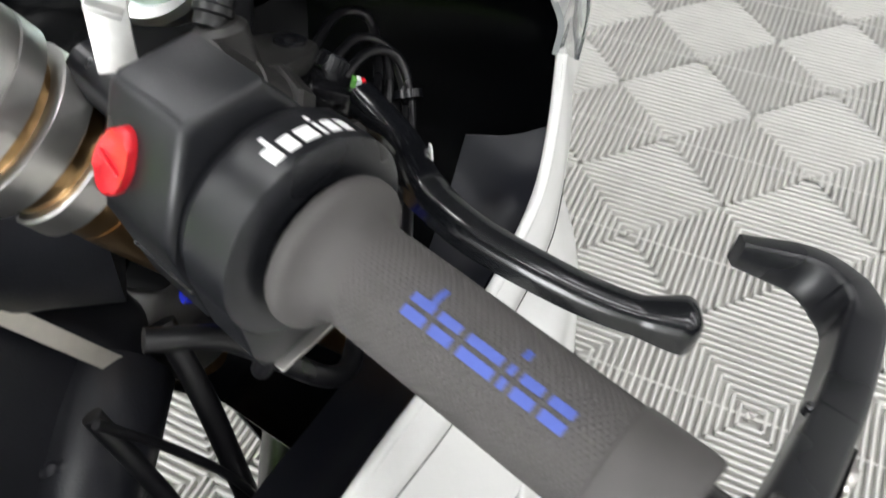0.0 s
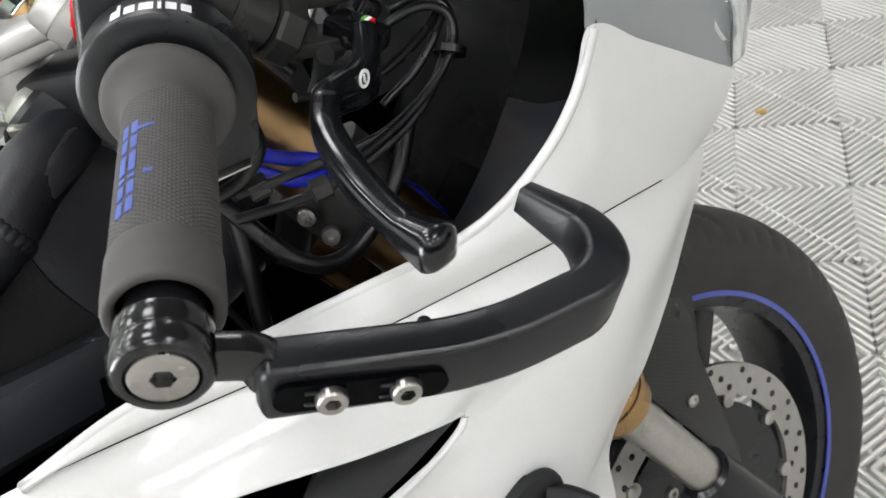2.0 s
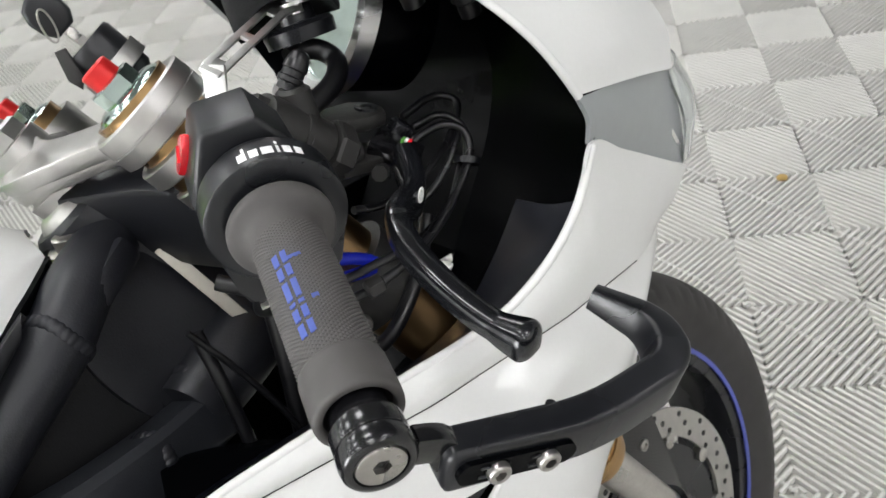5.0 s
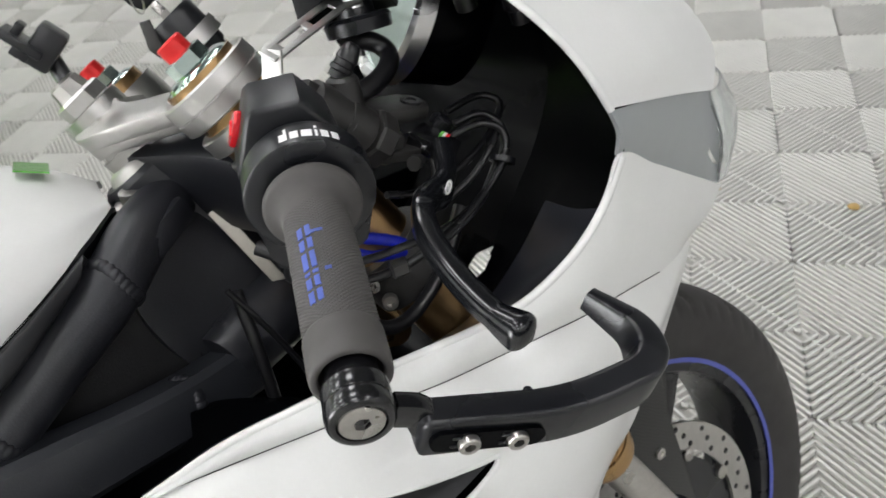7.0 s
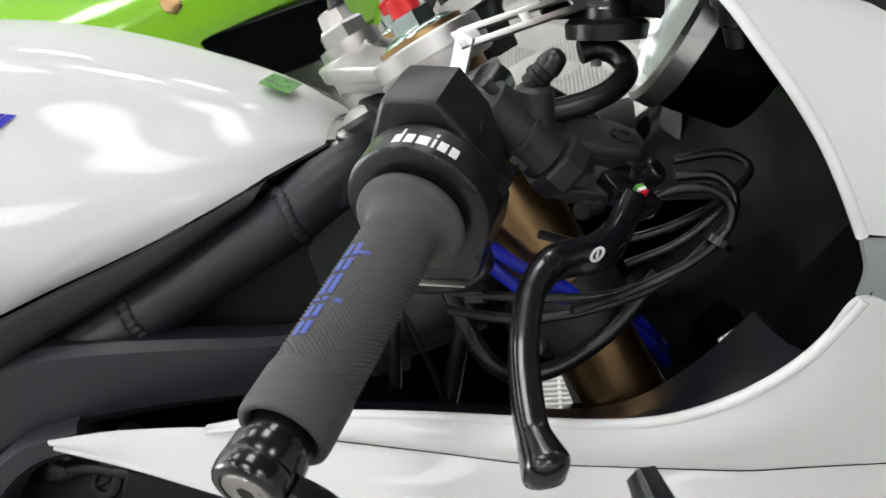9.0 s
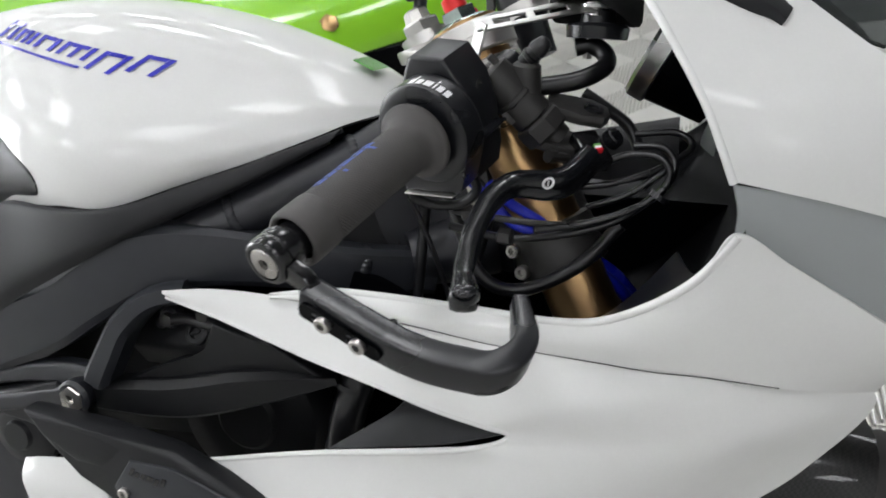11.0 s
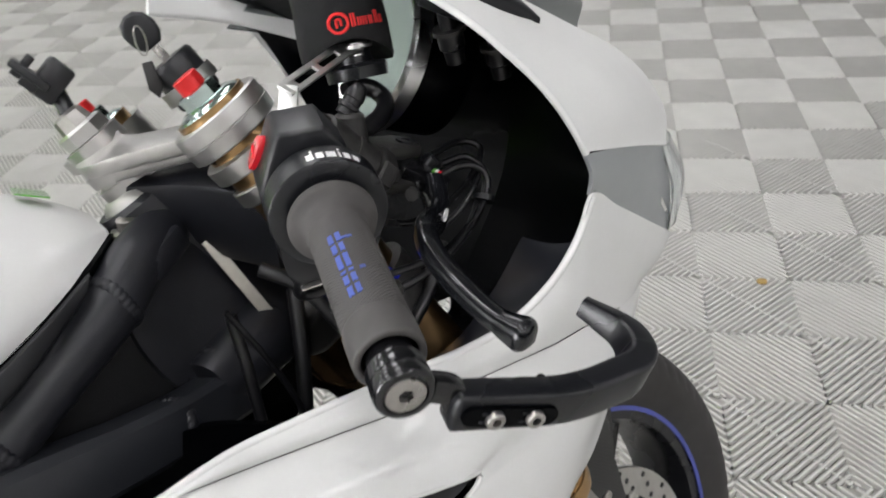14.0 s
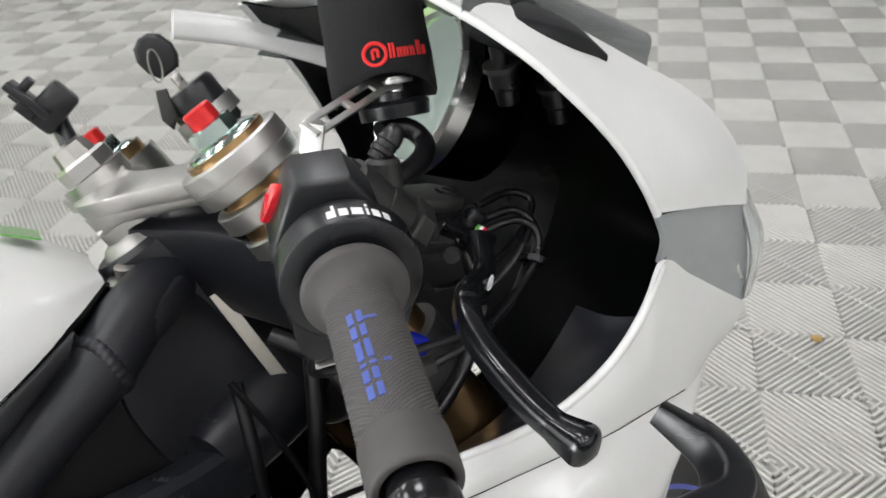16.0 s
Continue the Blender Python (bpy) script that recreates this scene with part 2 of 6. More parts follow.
def prism(outline, origin, u, v, depth, bevel=0.0, seg=2, bm=None):
    """An outline of (u, v) pairs, thickened by depth along u x v, with rounded rims."""
    u, v = Vector(u).normalized(), Vector(v).normalized()
    w, o = u.cross(v), Vector(origin)
    own = bm is None
    bm = bm or bmesh.new()
    a = [bm.verts.new(o + u * x + v * y - w * depth / 2) for x, y in outline]
    b = [bm.verts.new(o + u * x + v * y + w * depth / 2) for x, y in outline]
    m = len(outline)
    f = [bm.faces.new(a[::-1]), bm.faces.new(b)]
    for k in range(m):
        bm.faces.new((a[k], a[(k + 1) % m], b[(k + 1) % m], b[k]))
    if bevel and own:
        rim = [e for e in bm.edges if (e.verts[0] in a) == (e.verts[1] in a)]
        bmesh.ops.bevel(bm, geom=rim, offset=bevel, segments=seg, affect="EDGES", profile=0.5)
    return bm


def block(c, u, v, size, bevel=0.002, seg=2):
    """A box of the given size along u, v and u x v, with every edge rounded."""
    w, h, d = size
    bm = prism([(-w / 2, -h / 2), (w / 2, -h / 2), (w / 2, h / 2), (-w / 2, h / 2)], c, u, v, d)
    if bevel:
        bmesh.ops.bevel(bm, geom=list(bm.edges), offset=bevel, segments=seg, affect="EDGES", profile=0.5)
    return bm


def hex_cap(origin, axis, r, h, flat, deep, seg=48):
    """A round bolt head with a hexagon socket sunk into it; flat: the socket's half width."""
    d, u, w = axes(axis)
    o = Vector(origin)
    six = [flat / math.cos(radians((360 * k / seg) % 60 - 30)) for k in range(seg)]
    bm = bmesh.new()
    rings = []
    for s, rad in ((0, r), (h * 0.72, r), (h * 0.92, r * 0.96), (h, r * 0.88), (h, None), (h - deep, None)):
        rings.append([bm.verts.new(o + d * s + (u * math.cos(2 * math.pi * k / seg) + w * math.sin(2 * math.pi * k / seg)) * (rad or six[k])) for k in range(seg)])
    for a, b in zip(rings, rings[1:]):
        for k in range(seg):
            bm.faces.new((a[k], a[(k + 1) % seg], b[(k + 1) % seg], b[k]))
    bm.faces.new(rings[0][::-1])
    bm.faces.new(rings[-1])
    return bm


def socket_screw(origin, axis, r, h, parent, material, name="screw"):
    """A cap screw with a hexagon socket."""
    return part(name, hex_cap(origin, axis, r, h, r * 0.46, h * 0.75, 36), material, parent)


def fillet(pts, trims, n=8):
    """A path of straight runs whose corners are rounded off by the given trims."""
    p = [np.array(q, float) for q in pts]
    out = [p[0]]
    for a, b, c, t in zip(p, p[1:], p[2:], trims):
        e, f = b + (a - b) / np.linalg.norm(a - b) * t, b + (c - b) / np.linalg.norm(c - b) * t
        out += [(1 - k) ** 2 * e + 2 * k * (1 - k) * b + k * k * f for k in np.linspace(0, 1, n)]
    return [tuple(q) for q in out + [p[-1]]]


from mathutils.bvhtree import BVHTree


def ring_lathe(profile, origin, axis, seg=96):
    d, u, w = axes(axis)
    o = Vector(origin)
    g = [[o + d * s + (u * math.cos(2 * math.pi * k / seg) + w * math.sin(2 * math.pi * k / seg)) * r for s, r in profile + profile[:1]] for k in range(seg)]
    bm, _ = grid_bm(g, True)
    bmesh.ops.remove_doubles(bm, verts=bm.verts, dist=1e-6)
    return bm


# ---- the garage: floor of ribbed tiles, walls, ceiling ----
CELL = 0.2
GX, GY = 0.4194, 1.3910  # a corner of the tile pattern
X0, X1, Y0, Y1 = -7.0, 5.0, -4.5, 8.0


def slab(name, lo, hi, material, label):
    bm = bmesh.new()
    bmesh.ops.create_cube(bm, size=1)
    for v in bm.verts:
        v.co = Vector([(a + b) / 2 + c * (b - a) for a, b, c in zip(lo, hi, v.co)])
    return tagged(part(name, bm, material, None, label), category=name.split("_")[0], kind="structure")


floor = slab("floor", (X0, Y0, -0.12), (X1, Y1, -0.0125), FLOOR_BASE, "garage floor covered in light grey ribbed plastic tiles")
slab("wall_north", (X0, Y1, -0.12), (X1, Y1 + 0.15, 3.2), WALL, "plain pale painted garage wall")
# the south wall; its wide unseen gateway is added to let in low side light
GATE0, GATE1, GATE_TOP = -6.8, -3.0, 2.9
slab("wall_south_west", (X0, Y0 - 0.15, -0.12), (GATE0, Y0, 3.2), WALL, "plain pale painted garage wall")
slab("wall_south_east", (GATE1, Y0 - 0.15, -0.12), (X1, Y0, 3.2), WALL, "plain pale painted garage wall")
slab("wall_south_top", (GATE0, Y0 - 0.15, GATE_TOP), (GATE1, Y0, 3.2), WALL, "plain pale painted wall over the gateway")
slab("backdrop", (GATE0 - 0.6, Y0 - 0.80, -0.12), (GATE1 + 0.6, Y0 - 0.70, 3.2), SIDE_GLOW, "added glowing sheet outside the gateway, for low side light")
slab("wall_east", (X1, Y0, -0.12), (X1 + 0.15, Y1, 3.2), WALL, "plain pale painted garage wall")
slab("wall_west", (X0 - 0.15, Y0, -0.12), (X0, Y1, 3.2), WALL, "plain pale painted garage wall")
slab("ceiling", (X0, Y0, 3.2), (X1, Y1, 3.35), CEILING, "plain grey painted garage ceiling")


def rib_cell(bm, x, y, rising, step=11, width=0.0070, height=0.0120):
    """The diagonal ribs of one quarter tile, x to x + CELL and y to y + CELL."""
    pitch = CELL / step
    half = width / 2 * math.sqrt(2)
    for k in range(-step + 1, step):
        c = k * pitch + pitch / 2
        a0, a1 = max(0, c), min(CELL, CELL + c)
        if a1 - a0 < pitch * 0.4:
            continue
        ends = [(a0, a0 - c), (a1, a1 - c)]
        (p0, q0), (p1, q1) = ends
        corners = []
        for t in (0, 1):
            ring = []
            for dx, hh in ((-half, -height), (-half, -0.0030), (-half * 0.96, -0.0011), (-half * 0.62, 0), (half * 0.62, 0), (half * 0.96, -0.0011), (half, -0.0030), (half, -height)):
                px, py = (p0, q0) if t == 0 else (p1, q1)
                px, py = px + dx / 2, py - dx / 2
                px, py = min(max(px, 0), CELL), min(max(py, 0), CELL)
                if not rising:
                    px = CELL - px
                ring.append(bm.verts.new((x + px, y + py, hh)))
            corners.append(ring)
        for m in range(7):
            bm.faces.new((corners[0][m], corners[0][m + 1], corners[1][m + 1], corners[1][m]))
    # the cross bar under the ribs
    a, b = (0, CELL), (CELL, 0)
    if not rising:
        a, b = (0, 0), (CELL, CELL)
    d = 0.004
    v = [bm.verts.new((x + px, y + py, -0.0028)) for px, py in ((a[0], a[1] - d), (a[0] + d, a[1]), (b[0], b[1] + d), (b[0] - d, b[1])) if True]
    bm.faces.new(v)


def tile_mesh():
    bm = bmesh.new()
    for i in range(2):
        for j in range(2):
            rib_cell(bm, i * CELL, -(j + 1) * CELL, (i + j) % 2 == 0)
    for f in bm.faces:
        f.smooth = False
    me = bpy.data.meshes.new("tile")
    bm.to_mesh(me)
    bm.free()
    me.materials.append(FLOOR_PLASTIC)
    return me


TILE = tile_mesh()
far = []
for i in range(-17, 11):
    for j in range(-15, 14):
        x, y = GX + i * 2 * CELL, GY - j * 2 * CELL
        if -11 <= i <= 5 and -9 <= j <= 5:
            t = new("tile", TILE)
            t.location, t.parent = (x, y, 0), floor
        elif X0 < x < X1 - 0.4 and Y0 + 0.4 < y < Y1:
            far.append((x, y))
n_v = len(TILE.vertices)
co = np.empty(n_v * 3)
TILE.vertices.foreach_get("co", co)
co = co.reshape(-1, 3)
faces = [list(p.vertices) for p in TILE.polygons]
me = bpy.data.meshes.new("outer_tiles")
me.from_pydata(np.concatenate([co + (x, y, 0) for x, y in far]), [], [[v + k * n_v for v in f] for k in range(len(far)) for f in faces])
me.materials.append(FLOOR_PLASTIC)
outer = new("outer_tiles", me)
outer.parent = floor
tagged(outer, "light grey ribbed plastic tiles farther off", kind="stuff")


def ceiling_light(x, y, w, d, turn):
    lamp = tagged(new("ceiling_light"), "flat white LED panel lamp on the ceiling", "ceiling light", "ceiling lights")
    lamp.matrix_world = Matrix.Translation((x, y, 3.2)) @ Matrix.Rotation(turn, 4, "Z")
    part("frame", block((0, 0, -0.012), (1, 0, 0), (0, 1, 0), (w + 0.04, d + 0.04, 0.022), 0.004), ALU, lamp)
    bm = prism([(-w / 2, -d / 2), (w / 2, -d / 2), (w / 2, d / 2), (-w / 2, d / 2)], (0, 0, -0.027), (1, 0, 0), (0, 1, 0), 0.006)
    part("diffuser", bm, PANEL_GLOW, lamp)


ROW, GAP = Vector((-0.72, 1.25)), Vector((1.56, 0.90))
for i in range(-8, 9):
    for j in range(-6, 7):
        x, y = Vector((-0.40, 0.65)) + ROW * i + GAP * j
        if X0 + 0.6 < x < X1 - 0.6 and Y0 + 0.6 < y < 4.4 and not (x > 0 and y > 0.8):
            ceiling_light(x, y, 0.6, 0.6, math.atan2(ROW.y, ROW.x))


# ---- the motorcycle: x forward, y to its left, z up; it leans on its side stand ----
HEADING, TILTED = 45.0, 17.0
BIKE = Matrix.Translation((0.003, 0.087, 0)) @ Matrix.Rotation(radians(HEADING), 4, "Z") @ Matrix.Rotation(radians(-TILTED), 4, "X")
bike = tagged(new("motorcycle"), "white sport motorcycle with black frame, leaning on its side stand", "motorcycle")
bike.matrix_world = BIKE

# the middle plane of the bike; mirrored() gives the twin on the other flank
MID, ACROSS = V(0, 0, 0.96), V(0, 0.997, 0.078)


def mirrored(r):
    return [tuple(Vector(p) - 2 * (Vector(p) - MID).dot(ACROSS) * ACROSS) for p in r]


# fairing
EDGE = [(0.356, -0.187, 0.770), (0.316, -0.201, 0.800), (0.279, -0.216, 0.827), (0.247, -0.230, 0.8495), (0.226, -0.2275, 0.822), (0.198, -0.226, 0.802), (0.164, -0.219, 0.786), (0.128, -0.216, 0.783), (0.088, -0.214, 0.786), (0.045, -0.209, 0.788), (0.002, -0.206, 0.790), (-0.040, -0.203, 0.790), (-0.090, -0.200, 0.782)]
SEAM = [(0.343, -0.152, 0.720), (0.310, -0.178, 0.729), (0.278, -0.196, 0.737), (0.245, -0.206, 0.744), (0.222, -0.212, 0.748), (0.198, -0.215, 0.750), (0.164, -0.2165, 0.754), (0.128, -0.2175, 0.758), (0.088, -0.219, 0.763), (0.045, -0.214, 0.768), (0.002, -0.208, 0.772), (-0.040, -0.203, 0.776), (-0.090, -0.198, 0.7805)]
MIDDLE = [tuple((np.array(a) + b) / 2 + (0, -0.004, 0)) for a, b in zip(EDGE, SEAM)]
part("upper_side_panel", skin([EDGE, MIDDLE, SEAM], 12 * 13 + 1, 12), PEARL, bike, "gloss pearl white fairing side panel")

VENT = [(-0.186, -0.202, 0.777), (-0.138, -0.208, 0.766), (-0.090, -0.216, 0.754), (-0.043, -0.225, 0.743), (0.004, -0.231, 0.732), (0.051, -0.237, 0.720), (0.088, -0.236, 0.710), (0.104, -0.231, 0.703), (0.095, -0.233, 0.695), (0.060, -0.238, 0.688), (0.000, -0.236, 0.678), (-0.060, -0.230, 0.666), (-0.148, -0.227, 0.647), (-0.300, -0.225, 0.620)]
BULGE = [(-0.187, -0.204, 0.779), (-0.139, -0.207, 0.776), (-0.090, -0.210, 0.767), (-0.042, -0.216, 0.760), (0.012, -0.223, 0.751), (0.070, -0.230, 0.742), (0.128, -0.232, 0.732), (0.180, -0.229, 0.725), (0.235, -0.214, 0.702), (0.200, -0.219, 0.674), (0.145, -0.231, 0.648), (0.105, -0.238, 0.612), (-0.020, -0.242, 0.578), (-0.280, -0.230, 0.545)]
RIM = [(-0.188, -0.203, 0.7815), (-0.140, -0.203, 0.7855), (-0.090, -0.199, 0.7795), (-0.040, -0.2035, 0.775), (0.020, -0.2105, 0.7695), (0.090, -0.2195, 0.7622), (0.164, -0.217, 0.753), (0.245, -0.2065, 0.743), (0.343, -0.1525, 0.719), (0.302, -0.153, 0.655), (0.243, -0.174, 0.616), (0.195, -0.173, 0.572), (0.120, -0.200, 0.500), (-0.250, -0.220, 0.470)]
RIM = [(x, y + 0.0012, z + 0.0018) if k in range(2, 8) else (x, y, z) for k, (x, y, z) in enumerate(RIM)]
part("side_panel", skin([VENT, BULGE, RIM], 200, 18), PEARL, bike, "gloss pearl white fairing panel with a long black vent")

GREY_T = [(0.243, -0.2340, 0.8810), (0.277, -0.2255, 0.8735), (0.310, -0.2155, 0.8635), (0.348, -0.2015, 0.8505)]
GREY_B = [(0.2455, -0.2270, 0.8480), (0.279, -0.2120, 0.825), (0.316, -0.1970, 0.798), (0.357, -0.1825, 0.768)]
part("grey_panel", skin([GREY_T, [tuple((np.array(a) + b) / 2 + (0.002, -0.003, 0)) for a, b in zip(GREY_T, GREY_B)], GREY_B], 30, 10), SILVER_PAINT, bike, "silver grey fairing insert beside the headlight")

COWL_IN = [(0.243, -0.236, 0.882), (0.236, -0.236, 0.902), (0.228, -0.233, 0.923), (0.218, -0.228, 0.943), (0.207, -0.221, 0.962), (0.195, -0.212, 0.982), (0.178, -0.196, 1.006), (0.155, -0.170, 1.035)]
COWL_MID = [(0.300, -0.221, 0.866), (0.297, -0.222, 0.892), (0.288, -0.216, 0.917), (0.273, -0.207, 0.938), (0.252, -0.199, 0.960), (0.232, -0.190, 0.983), (0.210, -0.176, 1.008), (0.185, -0.152, 1.036)]
COWL_OUT = [(0.350, -0.203, 0.849), (0.372, -0.186, 0.870), (0.368, -0.175, 0.900), (0.350, -0.165, 0.928), (0.315, -0.160, 0.955), (0.282, -0.152, 0.982), (0.250, -0.142, 1.008), (0.220, -0.125, 1.036)]
for side in (1, -1):
    rails = [r if side > 0 else mirrored(r) for r in (COWL_IN, COWL_MID, COWL_OUT)]
    part("upper_cowl", skin(rails, 80, 14), PEARL, bike, "gloss pearl white nose cowl edge")

for rail, r, name in ((EDGE[3:], 0.0030, "panel_rim"), (COWL_IN, 0.0026, "cowl_rim"), (VENT[:13], 0.0022, "vent_rim")):
    part(name, tube([(x, y + 0.0014, z - 0.0016) for x, y, z in rail], r, 160, 10), PEARL, bike, "rounded pearl white panel edge")
for rail in (GREY_T, [(x, y - 0.0002, z + 0.0008) for x, y, z in GREY_B]):
    part("insert_gap", tube([(x, y - 0.0006, z) for x, y, z in rail], 0.0008, 40, 6), SHADED_PLASTIC, bike, "dark gap beside the grey insert")
part("panel_gap", tube([(x, y - 0.0010, z + 0.0008) for x, y, z in SEAM[2:]], 0.00032, 110, 6), SHADED_PLASTIC, bike, "dark gap between the fairing panels")

# tank
def both(c):
    """A half section and its mirror image, from one flank over the top to the other."""
    return c + [(x, -y, z) for x, y, z in c[-2::-1]]


TANK_FRONT = [
    [(-0.036, -0.05, 0.903), (-0.036, -0.048, 0.906), (-0.036, -0.044, 0.909), (-0.037, -0.036, 0.911), (-0.038, -0.016, 0.914), (-0.038, 0, 0.915)],
    [(-0.062, -0.098, 0.897), (-0.061, -0.098, 0.905), (-0.06, -0.091, 0.914), (-0.06, -0.076, 0.923), (-0.062, -0.038, 0.936), (-0.063, 0, 0.939)],
    [(-0.11, -0.138, 0.882), (-0.11, -0.142, 0.894), (-0.111, -0.1365, 0.905), (-0.112, -0.123, 0.924), (-0.116, -0.064, 0.956), (-0.118, 0, 0.963)],
    [(-0.18, -0.168, 0.862), (-0.18, -0.178, 0.878), (-0.182, -0.1735, 0.897), (-0.186, -0.155, 0.928), (-0.19, -0.088, 0.98), (-0.19, 0, 0.992)],
]
TANK_REAR = [
    [(-0.24, -0.19, 0.846), (-0.24, -0.202, 0.868), (-0.242, -0.2005, 0.89), (-0.246, -0.179, 0.928), (-0.25, -0.104, 0.996), (-0.25, 0, 1.008)],
    [(-0.3, -0.186, 0.846), (-0.3, -0.198, 0.87), (-0.302, -0.1985, 0.897), (-0.306, -0.179, 0.942), (-0.312, -0.108, 1.008), (-0.312, 0, 1.02)],
    [(-0.38, -0.158, 0.833), (-0.38, -0.168, 0.872), (-0.382, -0.1665, 0.912), (-0.386, -0.155, 0.956), (-0.39, -0.102, 1.012), (-0.39, 0, 1.025)],
    [(-0.48, -0.138, 0.765), (-0.48, -0.146, 0.85), (-0.482, -0.132, 0.92), (-0.486, -0.12, 0.96), (-0.49, -0.088, 1.002), (-0.49, 0, 1.014)],
    [(-0.58, -0.118, 0.735), (-0.58, -0.124, 0.81), (-0.582, -0.118, 0.89), (-0.586, -0.108, 0.935), (-0.59, -0.08, 0.972), (-0.59, 0, 0.984)],
]
TANK = TANK_FRONT + TANK_REAR


def flank(h):
    """A half section with its upper side drawn flatter between the shoulder and the top."""
    p = [np.array(q) for q in h]
    d = p[4] - p[2]
    off = p[3] - p[2] - d * ((p[3] - p[2]) @ d / (d @ d))
    return [tuple(q) for q in (p[0], p[1], p[2], p[2] + d * 0.22 + off * 0.62, p[2] + d * 0.60 + off * 0.45, p[4], p[5])]


TANK = [flank(h) for h in TANK]
tank_rails = list(zip(*[both(s) for s in TANK]))
tank = part("fuel_tank", skin(tank_rails, 100, 80, 0.003, (-0.25, 0, 0.88), 130), PEARL, bike, "gloss pearl white fuel tank")

UNDER = [TANK[k][0] for k in range(len(TANK))]
# added dark sheet closes the gap under the tank; its colour holds the shade
part("tank_floor", skin([[(x, y + 0.002, z + 0.003) for x, y, z in UNDER], [(x - 0.004, y * 0.80, z - 0.014) for x, y, z in UNDER], [(x - 0.010, y * 0.2, z - 0.020) for x, y, z in UNDER], [(x - 0.012, -y * 0.8, z - 0.014) for x, y, z in UNDER]], 40, 12, 0.003, (-0.25, 0, 0.6)), SHADED_PLASTIC, bike, "dark filler sheet under the tank, shade in its colour")
part("tank_mount", block((-0.030, -0.040, 0.884), (0.75, 0.55, 0.25), (-0.5, 0.8, 0), (0.046, 0.090, 0.020), 0.005), FRAME_BLACK, bike, "satin black front tank mount")

# black trim under the tank
TRIM_T = [(-0.062, -0.103, 0.898), (-0.110, -0.141, 0.8815), (-0.170, -0.170, 0.864), (-0.228, -0.193, 0.8480), (-0.290, -0.193, 0.8460), (-0.346, -0.186, 0.850), (-0.376, -0.188, 0.837), (-0.413, -0.190, 0.811), (-0.447, -0.190, 0.782)]
TRIM_B = [(-0.070, -0.112, 0.886), (-0.120, -0.149, 0.862), (-0.180, -0.176, 0.838), (-0.222, -0.196, 0.821), (-0.268, -0.202, 0.800), (-0.324, -0.203, 0.774), (-0.362, -0.203, 0.754), (-0.402, -0.200, 0.734), (-0.449, -0.194, 0.764)]
TRIM_C = [tuple(np.array(a) * 0.90 + np.array(b) * 0.10 + (0, -0.0050, 0.000)) for a, b in zip(TRIM_T, TRIM_B)]
TRIM_D = [tuple(np.array(a) * 0.25 + np.array(b) * 0.75 + (0, -0.0065, 0.0)) for a, b in zip(TRIM_T, TRIM_B)]
part("side_trim", skin([TRIM_T, TRIM_C, TRIM_D, TRIM_B], 60, 16, 0.004), BLACK_PLASTIC, bike, "matt black plastic trim below the tank")

def slant_bars(spec, origin, u, v, n, h, material, parent, name="graphic", slant=0.35, depth=0.0006):
    """A row of plain slanted bars: (start, width, low, high) in metres."""
    for s, w, lo, hi in spec:
        o = [(s + lo * slant, lo), (s + w + lo * slant, lo), (s + w + hi * slant, hi), (s + hi * slant, hi)]
        part(name, prism(o, Vector(origin) + Vector(n) * h, u, v, depth), material, parent)


# frame: head stock, tubes, spars
DOWN = V(0.398, -0.074, -0.914).normalized()
HEAD = V(-0.002, -0.010, 0.922)
part("head_stock", lathe([(0, 0.036), (0.004, 0.040), (0.03, 0.041), (0.05, 0.037), (0.12, 0.036), (0.135, 0.040), (0.15, 0.036)], HEAD, DOWN, 40), FRAME_BLACK, bike, "satin black steering head")
CAST_A = [(0.005, -0.036, 0.915), (-0.030, -0.068, 0.895), (-0.050, -0.082, 0.850), (-0.040, -0.085, 0.800), (-0.020, -0.075, 0.770)]
CAST_B = [(0.030, -0.040, 0.885), (0.010, -0.055, 0.870), (0.000, -0.062, 0.840), (0.010, -0.064, 0.800), (0.020, -0.060, 0.770)]
CAST_C = [(0.055, -0.034, 0.850), (0.058, -0.045, 0.835), (0.060, -0.052, 0.815), (0.066, -0.054, 0.790), (0.070, -0.050, 0.760)]
part("head_casting", skin([CAST_A, CAST_B, CAST_C], 40, 16, 0.012), FRAME_BLACK, bike, "satin black cast frame side with welded joints")
part("vin_plate", prism([(-0.0046, -0.040), (0.0046, -0.040), (0.0046, 0.040), (-0.0046, 0.040)], (0.036, -0.0625, 0.840), (0.95, -0.10, 0.31), (-0.30, 0.16, 0.94), 0.002, 0.0004), PLATE, bike, "bare metal plate on the steering head")
part("upper_tube", tube([(0.000, -0.040, 0.893), (-0.030, -0.070, 0.884), (-0.060, -0.095, 0.868), (-0.105, -0.118, 0.849), (-0.150, -0.139, 0.829), (-0.200, -0.160, 0.806), (-0.270, -0.175, 0.775)], 0.0205, 60, 24), FRAME_BLACK, bike, "satin black frame tube")
part("casting_stub", tube([(0.045, -0.045, 0.790), (0.015, -0.062, 0.783), (-0.018, -0.080, 0.778)], 0.026, 24, 24, lambda t: (1.25 - 0.3 * t, 1.25 - 0.3 * t)), FRAME_BLACK, bike, "satin black cast stub on the frame")


